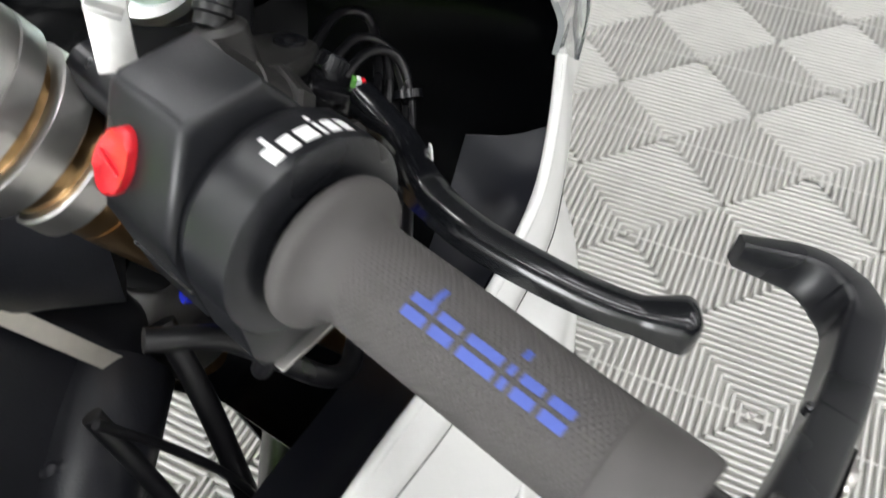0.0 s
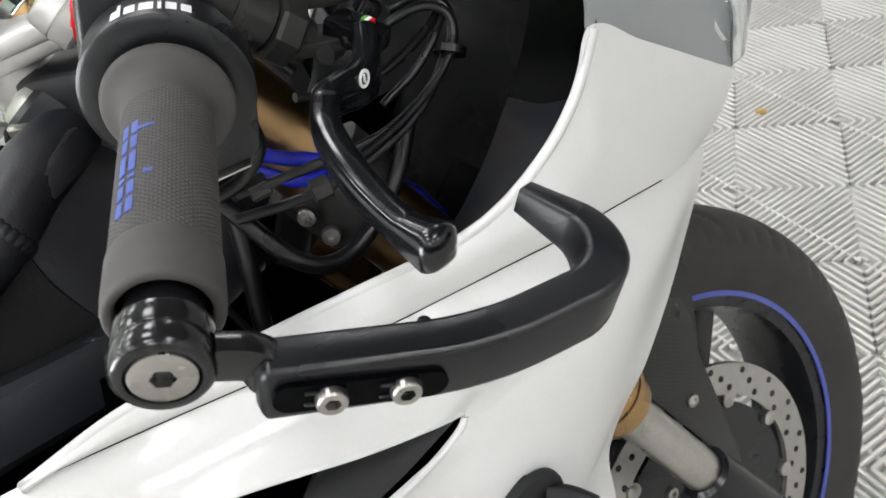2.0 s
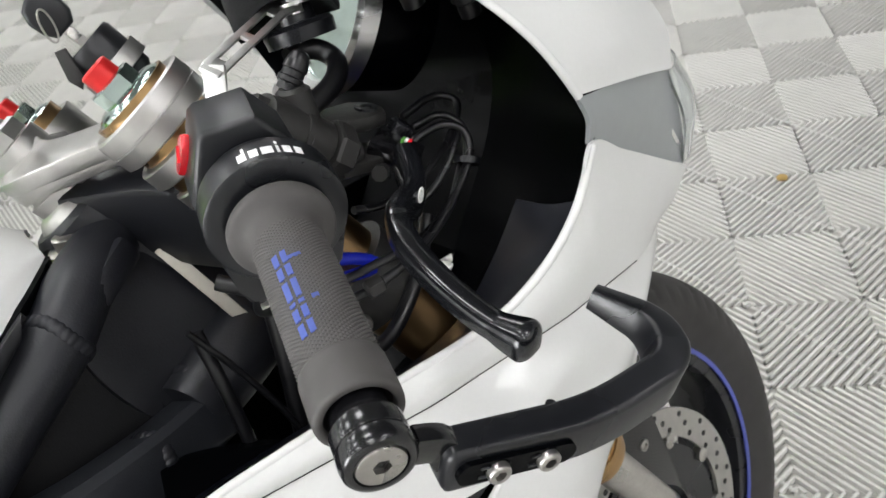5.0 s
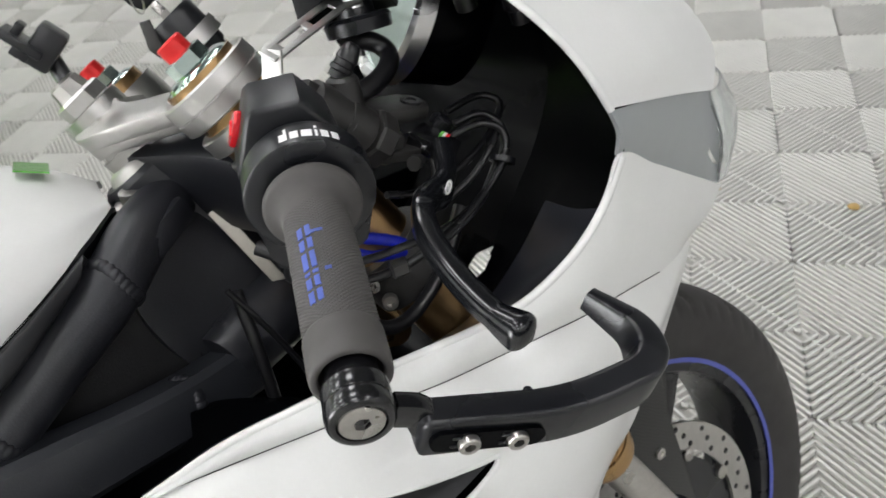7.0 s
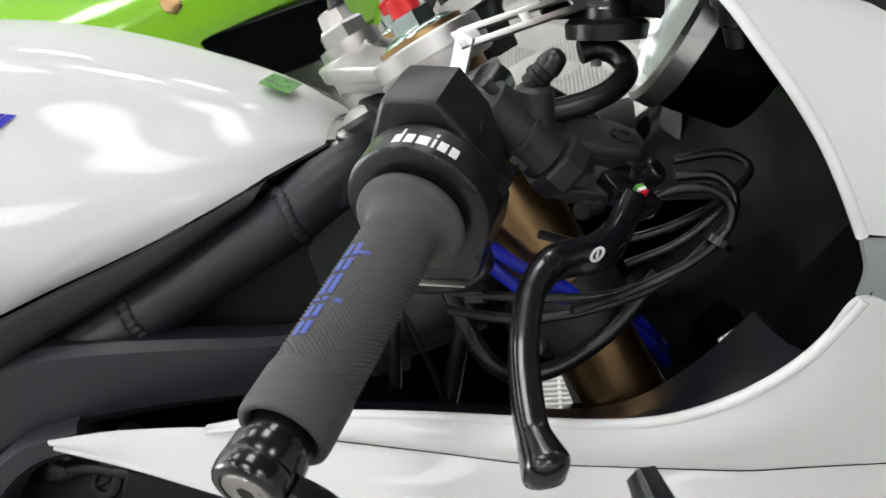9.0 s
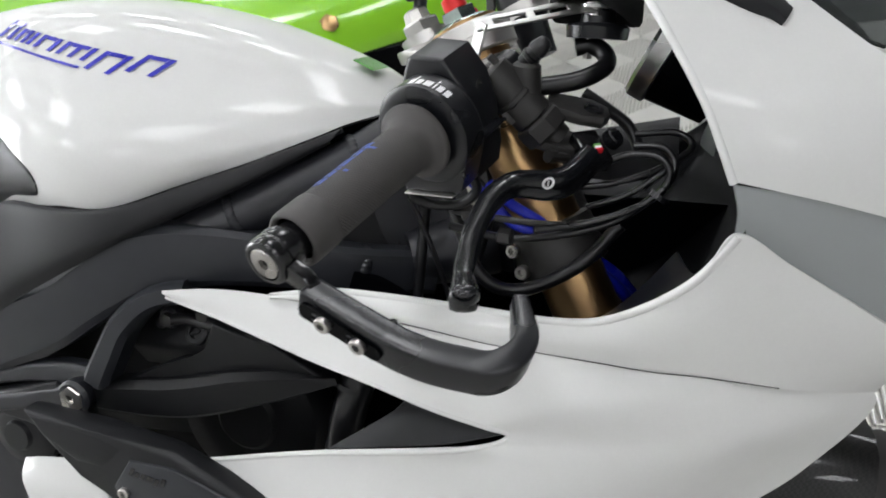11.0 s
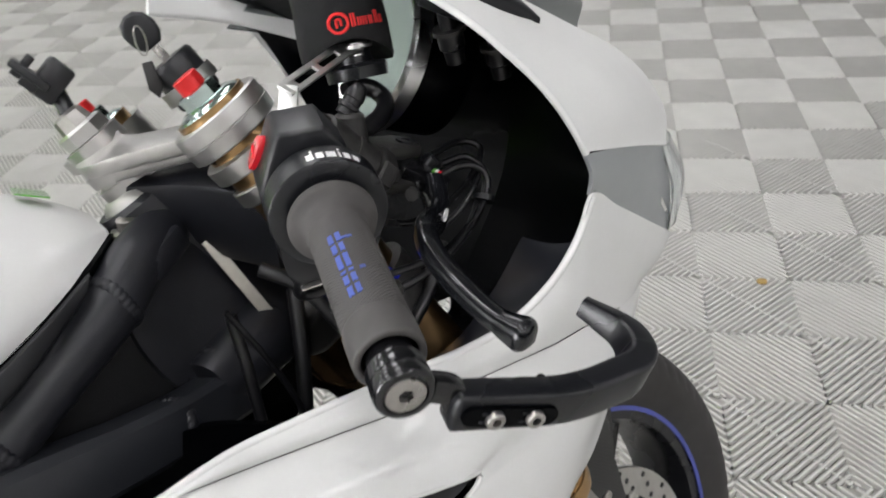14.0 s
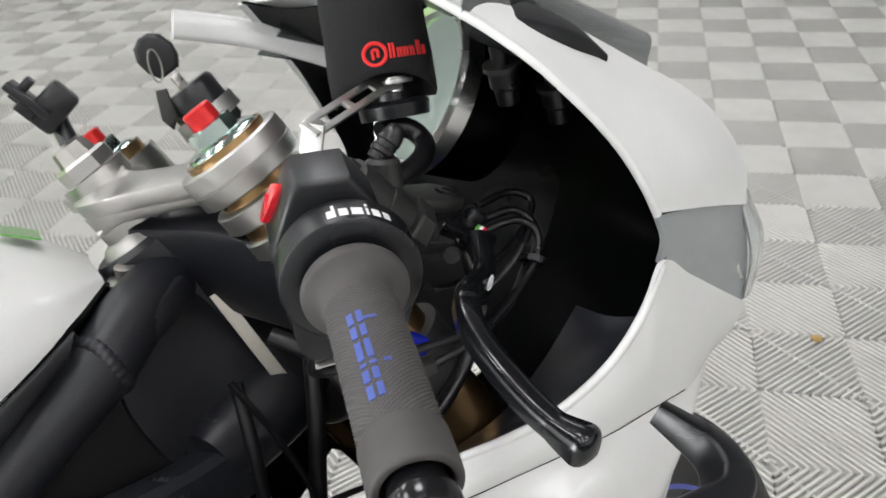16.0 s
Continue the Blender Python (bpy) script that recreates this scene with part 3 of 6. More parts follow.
def weld(p, axis, r, fat=0.0036):
    """A weld bead of overlapping ripples round a tube, as one rippled ring."""
    d, u, w = axes(axis)
    k, sec, g = 168, 9, []
    for i in range(k):
        a = 2 * math.pi * i / k
        e = u * math.cos(a) + w * math.sin(a)
        swell = fat * (0.80 + 0.20 * abs(math.sin(14 * a + 0.3 * math.sin(5 * a))))
        c = Vector(p) + e * (r - 0.0006) + d * 0.0012 * math.sin(3 * a)
        g.append([c + e * math.sin(q) * swell * 0.75 + d * math.cos(q) * swell * 1.3 for q in [math.pi * (m / (sec - 1) * 1.3 - 0.15) for m in range(sec)]])
    part("weld", grid_bm(g, True)[0], FRAME_BLACK, bike, "rippled weld seam", 60)


weld((-0.056, -0.092, 0.870), (-0.045, -0.024, -0.018), 0.0205)
weld((-0.150, -0.139, 0.829), (-0.045, -0.02, -0.022), 0.0205)
weld((-0.006, -0.070, 0.780), (-0.033, -0.018, -0.005), 0.0255)
weld((-0.050, -0.109, 0.778), (-0.04, -0.022, 0.008), 0.0195)
SPAR = [(-0.440, -0.186, 0.690), (-0.380, -0.186, 0.722), (-0.315, -0.185, 0.748), (-0.262, -0.182, 0.778), (-0.215, -0.176, 0.800), (-0.170, -0.164, 0.802), (-0.125, -0.146, 0.795), (-0.085, -0.128, 0.786), (-0.045, -0.106, 0.777), (0.0, -0.075, 0.768)]
SPAR_H = [0.026, 0.056, 0.062, 0.054, 0.056, 0.054, 0.046, 0.040, 0.038, 0.038]


def spar_size(t):
    k = t * (len(SPAR_H) - 1)
    a = min(int(k), len(SPAR_H) - 2)
    return 1, (SPAR_H[a] + (SPAR_H[a + 1] - SPAR_H[a]) * (k - a)) / 0.05


part("main_spar", sweep(SPAR, [(0.017, 0.020), (0.010, 0.025), (-0.012, 0.025), (-0.017, 0.020), (-0.017, -0.020), (-0.012, -0.025), (0.012, -0.025), (0.0165, -0.019), (0.0185, 0.004)], 90, (0, 0.02, 1), spar_size), SPAR_GREY, bike, "dark grey cast frame spar", 25)
part("rear_strut", sweep([(-0.425, -0.188, 0.674), (-0.370, -0.189, 0.688), (-0.320, -0.190, 0.694), (-0.272, -0.192, 0.690)], rrect(0.020, 0.026, 0.007), 30, (0, 0, 1), lambda t: (1, 0.45 + 0.6 * t)), SPAR_GREY, bike, "dark grey frame strut")
part("spar_end", prism([(-0.016, -0.032), (0.012, -0.034), (0.018, 0.010), (0.004, 0.036), (-0.018, 0.040)], (-0.448, -0.186, 0.690), (1, 0, 0), (0, 0, 1), 0.036, 0.006, 3), SPAR_GREY, bike, "dark grey cast end of the spar")
rear = part("pivot_plate", prism([(-0.09, -0.13), (0.055, -0.13), (0.050, -0.060), (0.020, -0.020), (0.0, 0.0), (-0.03, 0.05), (-0.09, 0.08)], (-0.445, -0.165, 0.655), (1, 0, 0), (0, 0, 1), 0.03, 0.006, 3), FRAME_BLACK, bike, "satin black footrest plate")
for x, z in ((-0.434, 0.654), (-0.439, 0.630)):
    part("washer", lathe([(0, 0.0105), (0.003, 0.0105)], (x, -0.181, z), (0, -1, 0), 24), STEEL, rear)
    part("hex_bolt", lathe([(0, 0.0078), (0.014, 0.0078), (0.0165, 0.0066)], (x, -0.184, z), (0, -1, 0), 6), STEEL, rear, "bright hexagon bolt")
guard_plate = part("blue_plate", prism([(-0.030, -0.030), (0.010, -0.040), (0.025, -0.024), (0.020, 0.012), (0.006, 0.034), (-0.030, 0.044)], (-0.452, -0.188, 0.722), (1, 0, 0), (0, 0, 1), 0.020, 0.006, 3), HOSE_BLUE, bike, "blue anodised adjuster plate")
part("plate_bolt", lathe([(0, 0.009), (0.004, 0.009), (0.0052, 0.006)], (-0.448, -0.198, 0.7225), (0, -1, 0), 10), STEEL, guard_plate)
part("pump_cover", lathe([(0, 0.036), (0.014, 0.036), (0.020, 0.030), (0.022, 0.016), (0.026, 0.014), (0.026, 0.001)], (-0.385, -0.172, 0.622), (0, -1, 0), 36), BLACK_PLASTIC, bike, "black round engine cover")
part("rear_cover", prism([(-0.410, 0.668), (-0.318, 0.688), (-0.305, 0.672), (-0.345, 0.640), (-0.390, 0.648)], (0, -0.196, 0), (1, 0, 0), (0, 0, 1), 0.018, 0.005, 3), BLACK_PLASTIC, bike, "matt black moulded cover")
part("rear_side_panel", skin([[(-0.345, -0.226, 0.622), (-0.322, -0.234, 0.630), (-0.292, -0.236, 0.634), (-0.262, -0.236, 0.637), (-0.250, -0.237, 0.625)], [(-0.345, -0.234, 0.606), (-0.320, -0.240, 0.606), (-0.290, -0.243, 0.607), (-0.258, -0.244, 0.608), (-0.240, -0.244, 0.602)], [(-0.345, -0.230, 0.575), (-0.318, -0.236, 0.575), (-0.285, -0.240, 0.575), (-0.250, -0.242, 0.575), (-0.225, -0.242, 0.575)]], 30, 12, 0.003), PEARL, bike, "gloss pearl white lower panel")
part("spar_bracket", sweep([(-0.174, -0.186, 0.777), (-0.205, -0.193, 0.771), (-0.233, -0.198, 0.750), (-0.252, -0.200, 0.722), (-0.270, -0.200, 0.694)], [(0.0105, 0.0060), (0.0060, 0.0120), (-0.0060, 0.0120), (-0.0105, 0.0060), (-0.0105, -0.012), (0.0105, -0.012)], 40, (0, -1, 0), lambda t: (0.85 + 0.35 * t, 1)), SPAR_GREY, bike, "curved satin black bracket")
ARM_H = [0.025, 0.032, 0.034, 0.033, 0.024, 0.008]


def arm_size(t):
    k = t * (len(ARM_H) - 1)
    a = min(int(k), len(ARM_H) - 2)
    return 1, (ARM_H[a] + (ARM_H[a + 1] - ARM_H[a]) * (k - a)) / 0.034


# arm, web and cap use the shaded engine tone, so lit sides stay dark
part("engine_arm", sweep([(-0.272, -0.196, 0.6805), (-0.204, -0.197, 0.684), (-0.165, -0.1975, 0.690), (-0.130, -0.197, 0.6985), (-0.093, -0.193, 0.705), (-0.045, -0.184, 0.7115)], [(0.0120, 0.0105), (0.0050, 0.0165), (-0.0110, 0.0170), (-0.0110, -0.0170), (0.0090, -0.0170), (0.0120, -0.0140)], 60, (0, 0, 1), arm_size), SHADED_ENGINE, bike, "satin black engine cradle arm with a chamfered top", 25)
part("cradle_web", prism([(-0.150, 0.753), (-0.094, 0.736), (-0.050, 0.712), (-0.123, 0.706), (-0.201, 0.692), (-0.256, 0.690), (-0.203, 0.712), (-0.172, 0.7195), (-0.158, 0.727), (-0.157, 0.741)], (0, -0.190, 0), (1, 0, 0), (0, 0, 1), 0.012, 0.003, 3), SHADED_ENGINE, bike, "satin black web of the engine cradle")
cap = part("filler_cap", lathe([(-0.02, 0.009), (0.000, 0.0110), (0.004, 0.0112), (0.0055, 0.0095), (0.0055, 0.006), (0.003, 0.005)], (-0.172, -0.184, 0.738), (-0.1, -0.8, 0.5), 32), SHADED_ENGINE, bike, "black round filler cap")
part("cap_rib", block((-0.1725, -0.1885, 0.7405), (0.9, 0, 0.3), (0, 0.5, 0.8), (0.010, 0.003, 0.002), 0.0006), SHADED_ENGINE, cap)
part("bright_fitting", lathe([(0, 0.0028), (0.005, 0.0028), (0.006, 0.0018)], (-0.098, -0.176, 0.690), (0, -1, 0.2), 12), STEEL, bike, "small bright fitting inside the vent")
part("rear_arm", sweep([(-0.290, -0.196, 0.680), (-0.350, -0.197, 0.668), (-0.420, -0.197, 0.655)], rrect(0.020, 0.018, 0.005), 16), FRAME_BLACK, bike, "satin black engine cradle arm")
bolt = part("frame_bolt", lathe([(-0.012, 0.013), (0.004, 0.0165), (0.010, 0.0165), (0.013, 0.014), (0.013, 0.0085), (0.009, 0.008)], (-0.288, -0.205, 0.681), (0, -1, 0), 32), FRAME_BLACK, bike)
part("bolt_head", lathe([(0.004, 0.0135), (0.011, 0.0135), (0.0145, 0.0118), (0.0145, 0.004), (0.012, 0.004)], (-0.288, -0.205, 0.681), (0, -1, 0), 6), STEEL, bolt, "bright steel bolt head")

part("engine_core", skin([[(-0.03, -0.075, 0.830), (-0.06, -0.080, 0.865), (-0.10, -0.095, 0.865), (-0.20, -0.13, 0.850), (-0.45, -0.15, 0.84)], [(-0.025, -0.085, 0.76), (-0.05, -0.085, 0.775), (-0.10, -0.10, 0.78), (-0.20, -0.125, 0.76), (-0.45, -0.15, 0.74)], [(-0.02, -0.11, 0.62), (-0.05, -0.12, 0.62), (-0.10, -0.14, 0.62), (-0.20, -0.15, 0.62), (-0.45, -0.15, 0.62)]], 40, 14, 0.01), SHADED_ENGINE, bike, "black airbox side inside the frame")
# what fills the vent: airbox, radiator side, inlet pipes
part("airbox", skin([[(-0.24, -0.150, 0.760), (-0.16, -0.172, 0.762), (-0.10, -0.165, 0.755), (0.00, -0.150, 0.740)], [(-0.25, -0.175, 0.725), (-0.16, -0.190, 0.728), (-0.10, -0.175, 0.728), (0.00, -0.16, 0.71)], [(-0.26, -0.150, 0.690), (-0.16, -0.165, 0.695), (-0.10, -0.160, 0.700), (0.00, -0.15, 0.69)]], 40, 14, 0.01), SHADED_ENGINE, bike, "black plastic airbox")
part("engine_cover", lathe([(0, 0.075), (0.03, 0.075), (0.042, 0.066), (0.046, 0.045), (0.044, 0.03), (0.048, 0.026), (0.048, 0.001)], (-0.150, -0.120, 0.650), (0, -1, 0), 48), SHADED_ENGINE, bike, "black engine cover")
part("coolant_pipe", tube([(-0.020, -0.168, 0.745), (-0.028, -0.176, 0.715), (-0.040, -0.182, 0.680), (-0.052, -0.180, 0.640)], 0.014, 24, 18), HOSE, bike, "black ribbed coolant pipe")
for k in range(4):
    part("pipe_clamp", lathe([(0, 0.0145), (0, 0.0165), (0.004, 0.0165), (0.004, 0.0145)], (-0.021 - 0.005 * k, -0.169 - 0.003 * k, 0.742 - 0.013 * k), (-0.3, -0.2, -1), 24), HOSE, bike)
INSERT_T = [(0.033, -0.226, 0.7225), (0.066, -0.2275, 0.7140), (0.088, -0.2270, 0.7080), (0.1025, -0.2265, 0.7020)]
INSERT_B = [(-0.040, -0.224, 0.6690), (0.000, -0.2280, 0.6770), (0.055, -0.2295, 0.6875), (0.1015, -0.2270, 0.6995)]
INSERT_M = [(0.010, -0.216, 0.7000), (0.040, -0.2210, 0.7020), (0.075, -0.2245, 0.6990), (0.1022, -0.2265, 0.7010)]
part("vent_insert", skin([INSERT_T, INSERT_M, INSERT_B], 30, 14, 0.003), BLACK_PLASTIC, bike, "matt black insert in the vent tip")
part("vent_lip", skin([[(x, y + 0.002, z - 0.0005) for x, y, z in VENT[:8]], [(x, y + 0.016, z - 0.012) for x, y, z in VENT[:8]]], 60, 4, 0.002), BLACK_PLASTIC, bike, "matt black lip along the vent")
# added dark sheet behind the vent, with the shade in its colour
part("inner_wall", skin([[(-0.45, -0.13, 0.82), (-0.10, -0.13, 0.79), (0.0, -0.132, 0.760), (0.06, -0.142, 0.712), (0.12, -0.155, 0.700)], [(-0.45, -0.135, 0.65), (-0.10, -0.14, 0.65), (0.0, -0.14, 0.65), (0.06, -0.15, 0.65), (0.12, -0.17, 0.64)], [(-0.45, -0.13, 0.45), (-0.10, -0.13, 0.45), (0.0, -0.13, 0.45), (0.06, -0.13, 0.45), (0.15, -0.14, 0.45)]], 40, 12, 0.01), SHADED_PLASTIC, bike, "dark filler sheet at the engine side, shade in its colour")


def holed(outline, holes):
    """A flat sheet in the x-z plane with openings in it."""
    bm = bmesh.new()
    edges = []
    for loop in [outline] + holes:
        vs = [bm.verts.new((x, 0.12, z)) for x, z in loop]
        edges += [bm.edges.new((a, b)) for a, b in zip(vs, vs[1:] + vs[:1])]
    bmesh.ops.triangle_fill(bm, use_beauty=True, edges=edges)
    ext = bmesh.ops.extrude_face_region(bm, geom=list(bm.faces))
    for v in ext["geom"]:
        if isinstance(v, bmesh.types.BMVert):
            v.co.y += 0.004
    return bm


# added dark sheet hides the floor beyond, apart from two openings
part("left_inner_wall", holed([(-0.45, 0.40), (0.36, 0.40), (0.40, 0.66), (0.36, 0.78), (0.02, 0.80), (-0.45, 0.82)], [[(0.111, 0.639), (0.130, 0.625), (0.160, 0.571), (0.165, 0.440), (0.105, 0.420), (0.080, 0.500), (0.059, 0.582), (0.062, 0.601)], [(0.252, 0.648), (0.276, 0.664), (0.302, 0.662), (0.298, 0.645), (0.256, 0.632)]]), SHADED_PLASTIC, bike, "dark filler sheet on the far side, with openings")
COVER = [(-0.312, 0.684), (-0.236, 0.673), (-0.168, 0.662), (-0.092, 0.624), (-0.086, 0.614), (-0.096, 0.598), (-0.180, 0.592), (-0.230, 0.606), (-0.256, 0.634), (-0.294, 0.660)]
cover = part("crash_cover", prism(COVER, (0, -0.238, 0), (1, 0, 0), (0, 0, 1), 0.024, 0.006, 3), BLACK_PLASTIC, bike, "matt black moulded engine cover plate")
FACET = [(-0.206, 0.652), (-0.166, 0.650), (-0.100, 0.622), (-0.098, 0.612), (-0.106, 0.603), (-0.180, 0.600), (-0.222, 0.614), (-0.226, 0.626)]
part("raised_face", prism(FACET, (0, -0.2485, 0), (1, 0, 0), (0, 0, 1), 0.008, 0.0025, 2), SPAR_GREY, cover, "raised grey textured face")
part("raised_edge", prism([(-0.306, 0.681), (-0.238, 0.670), (-0.212, 0.660), (-0.236, 0.640), (-0.262, 0.643), (-0.290, 0.664)], (0, -0.2475, 0), (1, 0, 0), (0, 0, 1), 0.006, 0.0025, 2), BLACK_PLASTIC, cover)
for x, z in ((-0.215, 0.622), (-0.137, 0.608)):
    socket_screw((x, -0.252, z), (0, -1, 0), 0.005, 0.004, cover, STEEL)
slant_bars([(0.0, 0.004, 0, 0.007), (0.0055, 0.004, 0, 0.005), (0.011, 0.004, 0, 0.005), (0.0165, 0.006, 0, 0.005), (0.024, 0.004, -0.002, 0.005), (0.0295, 0.004, 0, 0.007)], (-0.208, -0.2526, 0.640), (0.97, 0, -0.2), (0.2, 0, 0.97), (0, -1, 0), 0.0004, GLOSS_BLACK, cover, "raised_mark")

for x, z, r in ((-0.203, 0.748, 0.0065), (-0.166, 0.754, 0.0060), (-0.145, 0.728, 0.0075)):
    boss = part("cover_boss", lathe([(-0.02, r * 1.5), (0.004, r * 1.5), (0.006, r * 1.2)], (x, -0.176, z), (0, -1, 0), 20), FRAME_BLACK, bike)
    part("boss_bolt", lathe([(0.006, r), (0.011, r), (0.012, r * 0.7)], (x, -0.176, z), (0, -1, 0), 6), CAST_GREY, boss)
part("throttle_link", tube([(-0.215, -0.178, 0.742), (-0.185, -0.184, 0.750), (-0.150, -0.182, 0.742), (-0.115, -0.176, 0.735)], 0.005, 30, 10), HOSE, bike, "black hose beside the airbox")

# inside of the nose
def shift(r, dx, dy, dz):
    return [(x + dx, y + dy, z + dz) for x, y, z in r]


LIP = EDGE[3:]
LEDGE = EDGE[4:]
LEDGE_IN = [(0.2125, -0.184, 0.8235), (0.186, -0.172, 0.790), (0.154, -0.158, 0.760)] + shift(EDGE[7:], -0.01, 0.075, -0.040)
part("inner_side_panel", skin([shift(LEDGE, 0.001, 0.004, -0.003), [tuple(np.array(a) * 0.5 + np.array(b) * 0.5 + (0, 0, -0.004)) for a, b in zip(LEDGE, LEDGE_IN)], LEDGE_IN], 80, 10, 0.002, (0, -0.3, 0.8)), PANEL_BLACK, bike, "satin black plastic panel inside the fairing")
for name, rails, material, label in (("upper_side_panel", [EDGE, MIDDLE, SEAM], PEARL, "gloss pearl white fairing side panel"), ("inner_side_panel", [shift(LIP, -0.002, 0.010, -0.014), shift(LIP, -0.004, 0.034, -0.032), shift(LIP, -0.01, 0.060, -0.060)], PANEL_BLACK, "satin black plastic panel inside the fairing")):
    part(name, skin([mirrored(r) for r in rails], 80, 10, 0.003, (0, 0.0, 0.8)), material, bike, label)
part("cowl_end", sweep([(0.100, 0.182, 1.056), (0.140, 0.181, 1.043), (0.180, 0.176, 1.027), (0.215, 0.168, 1.008), (0.255, 0.158, 0.984)], rrect(0.010, 0.026, 0.004), 24, (0, 0.1, 1)), PEARL, bike, "gloss pearl white rear end of the nose cowl")
HOOP = [EDGE[9], EDGE[8], EDGE[7], EDGE[6], EDGE[5], EDGE[4], EDGE[3]] + COWL_IN
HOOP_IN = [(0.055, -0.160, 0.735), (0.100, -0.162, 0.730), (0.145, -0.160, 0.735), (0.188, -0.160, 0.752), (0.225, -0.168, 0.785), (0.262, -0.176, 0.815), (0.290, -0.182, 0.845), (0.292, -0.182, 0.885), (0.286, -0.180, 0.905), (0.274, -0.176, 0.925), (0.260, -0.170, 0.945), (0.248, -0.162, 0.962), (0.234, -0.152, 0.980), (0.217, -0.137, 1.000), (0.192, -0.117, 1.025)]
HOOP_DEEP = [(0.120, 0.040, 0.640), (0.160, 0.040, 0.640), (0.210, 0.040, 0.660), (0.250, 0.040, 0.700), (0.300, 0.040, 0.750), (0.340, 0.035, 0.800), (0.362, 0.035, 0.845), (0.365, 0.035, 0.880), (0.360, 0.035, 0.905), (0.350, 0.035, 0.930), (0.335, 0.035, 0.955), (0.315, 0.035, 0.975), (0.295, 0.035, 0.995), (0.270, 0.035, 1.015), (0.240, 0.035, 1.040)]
# the lining's near-black tone carries the cavity's shade
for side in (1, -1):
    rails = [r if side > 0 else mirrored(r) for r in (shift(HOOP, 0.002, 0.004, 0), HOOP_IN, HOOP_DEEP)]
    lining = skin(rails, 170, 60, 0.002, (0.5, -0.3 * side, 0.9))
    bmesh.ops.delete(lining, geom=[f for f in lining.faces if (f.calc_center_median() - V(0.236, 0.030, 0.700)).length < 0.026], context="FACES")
    part("nose_lining", lining, SHADED_PLASTIC, bike, "black plastic lining inside the nose")
part("radiator", block((0.060, 0.0, 0.310), (0.3, 0, 1), (0, 1, 0), (0.20, 0.24, 0.03), 0.004), SHADED_PLASTIC, bike, "black radiator")

# ---- handlebar: a runs inward along the bar from its outer end ----
END = V(0.014, -0.365, 0.864)
A = V(0.287, 0.905, 0.316).normalized()
_, U, W = axes(A, (0, 0, 1))
FWD = A.cross(U)


def bar(s, f=0.0, u=0.0):
    return END + A * s + FWD * f + U * u


def on_bar(s, deg, r):
    return bar(s, r * math.sin(radians(deg)), r * math.cos(radians(deg)))


def knurled_grip():
    """The rubber grip: end collar, knurled middle and flange in one turned body."""
    seg, lobes, pitch = 320, 40, 0.0021
    prof = [(0.0230, 0.0132), (0.0202, 0.0135), (0.0195, 0.0142), (0.0195, 0.0160), (0.0202, 0.0168), (0.0215, 0.0171), (0.0250, 0.0173), (0.0400, 0.0172), (0.0410, 0.0170), (0.0412, 0.0164)]
    s = 0.0414
    while s < 0.1225:
        prof.append((s, 0.0164))
        s += pitch / 8
    prof += [(0.1230, 0.0165), (0.1255, 0.0167), (0.1278, 0.0172), (0.1297, 0.0182), (0.1312, 0.0197), (0.1324, 0.0216), (0.1333, 0.0234), (0.1340, 0.0244), (0.1350, 0.0250), (0.1362, 0.0252), (0.1378, 0.0252), (0.1390, 0.0247), (0.1396, 0.0232), (0.1396, 0.0150)]

    def tooth(x):
        return abs(2 * (x - math.floor(x)) - 1)

    g = []
    for s, r in prof:
        row = []
        for k in range(seg):
            rr = r
            if 0.0413 < s < 0.1226:
                w = min(1, (s - 0.0413) / 0.001, (0.1226 - s) / 0.003)
                rr += 0.0008 * w * (min(tooth(s / pitch + lobes * k / seg), tooth(s / pitch - lobes * k / seg)) - 0.45)
            row.append(on_bar(s, 360 * k / seg, rr))
        g.append(row)
    bm, _ = grid_bm([[g[i][k] for i in range(len(g))] for k in range(seg)], True)
    return bm


grip = part("throttle_grip", knurled_grip(), RUBBER, bike, "dark grey knurled rubber throttle grip", 70)


def wrap(s0, s1, d0, d1, r, material, parent, name):
    """A plain patch laid on the bar's round surface."""
    n = max(3, int(abs(d1 - d0) / 5))
    g = []
    for k in range(n + 1):
        d = d0 + (d1 - d0) * k / n
        g.append([on_bar(s0, d, r - 0.001), on_bar(s0, d, r), on_bar(s1, d, r), on_bar(s1, d, r - 0.001)])
    bm, _ = grid_bm(g)
    return part(name, bm, material, parent)


# a row of plain blue blocks along the grip, each of two parallel strokes, with a longer bar and a dot beside them
for s0, s1 in ((0.0950, 0.1022), (0.0862, 0.0930), (0.0730, 0.0836), (0.0690, 0.0708), (0.0606, 0.0668), (0.0516, 0.0584)):
    for d0, d1 in ((-27, -17), (-12, -3)):
        wrap(s0, s1, d0, d1, 0.01675, GRIP_BLUE, grip, "blue_mark")
wrap(0.0956, 0.0974, -3, 16, 0.01675, GRIP_BLUE, grip, "blue_mark")
wrap(0.0684, 0.0704, 7, 17, 0.01675, GRIP_BLUE, grip, "blue_mark")

# bar end with its collar, bolt and the lever guard
barend = part("bar_end", lathe([(0.0270, 0.0080), (0.0270, 0.0112), (0.0138, 0.0112), (0.0138, 0.0128), (0.0132, 0.0136), (0.0066, 0.0137), (0.0062, 0.0134), (0.0056, 0.0134), (0.0052, 0.0138), (0.0040, 0.0140), (0.0008, 0.0140), (-0.0016, 0.0136), (-0.0030, 0.0126), (-0.0034, 0.0112), (-0.0032, 0.0100), (-0.0020, 0.0096), (-0.0010, 0.0094)], END, A, 72), GLOSS_BLACK, bike, "gloss black bar end weight", 50)
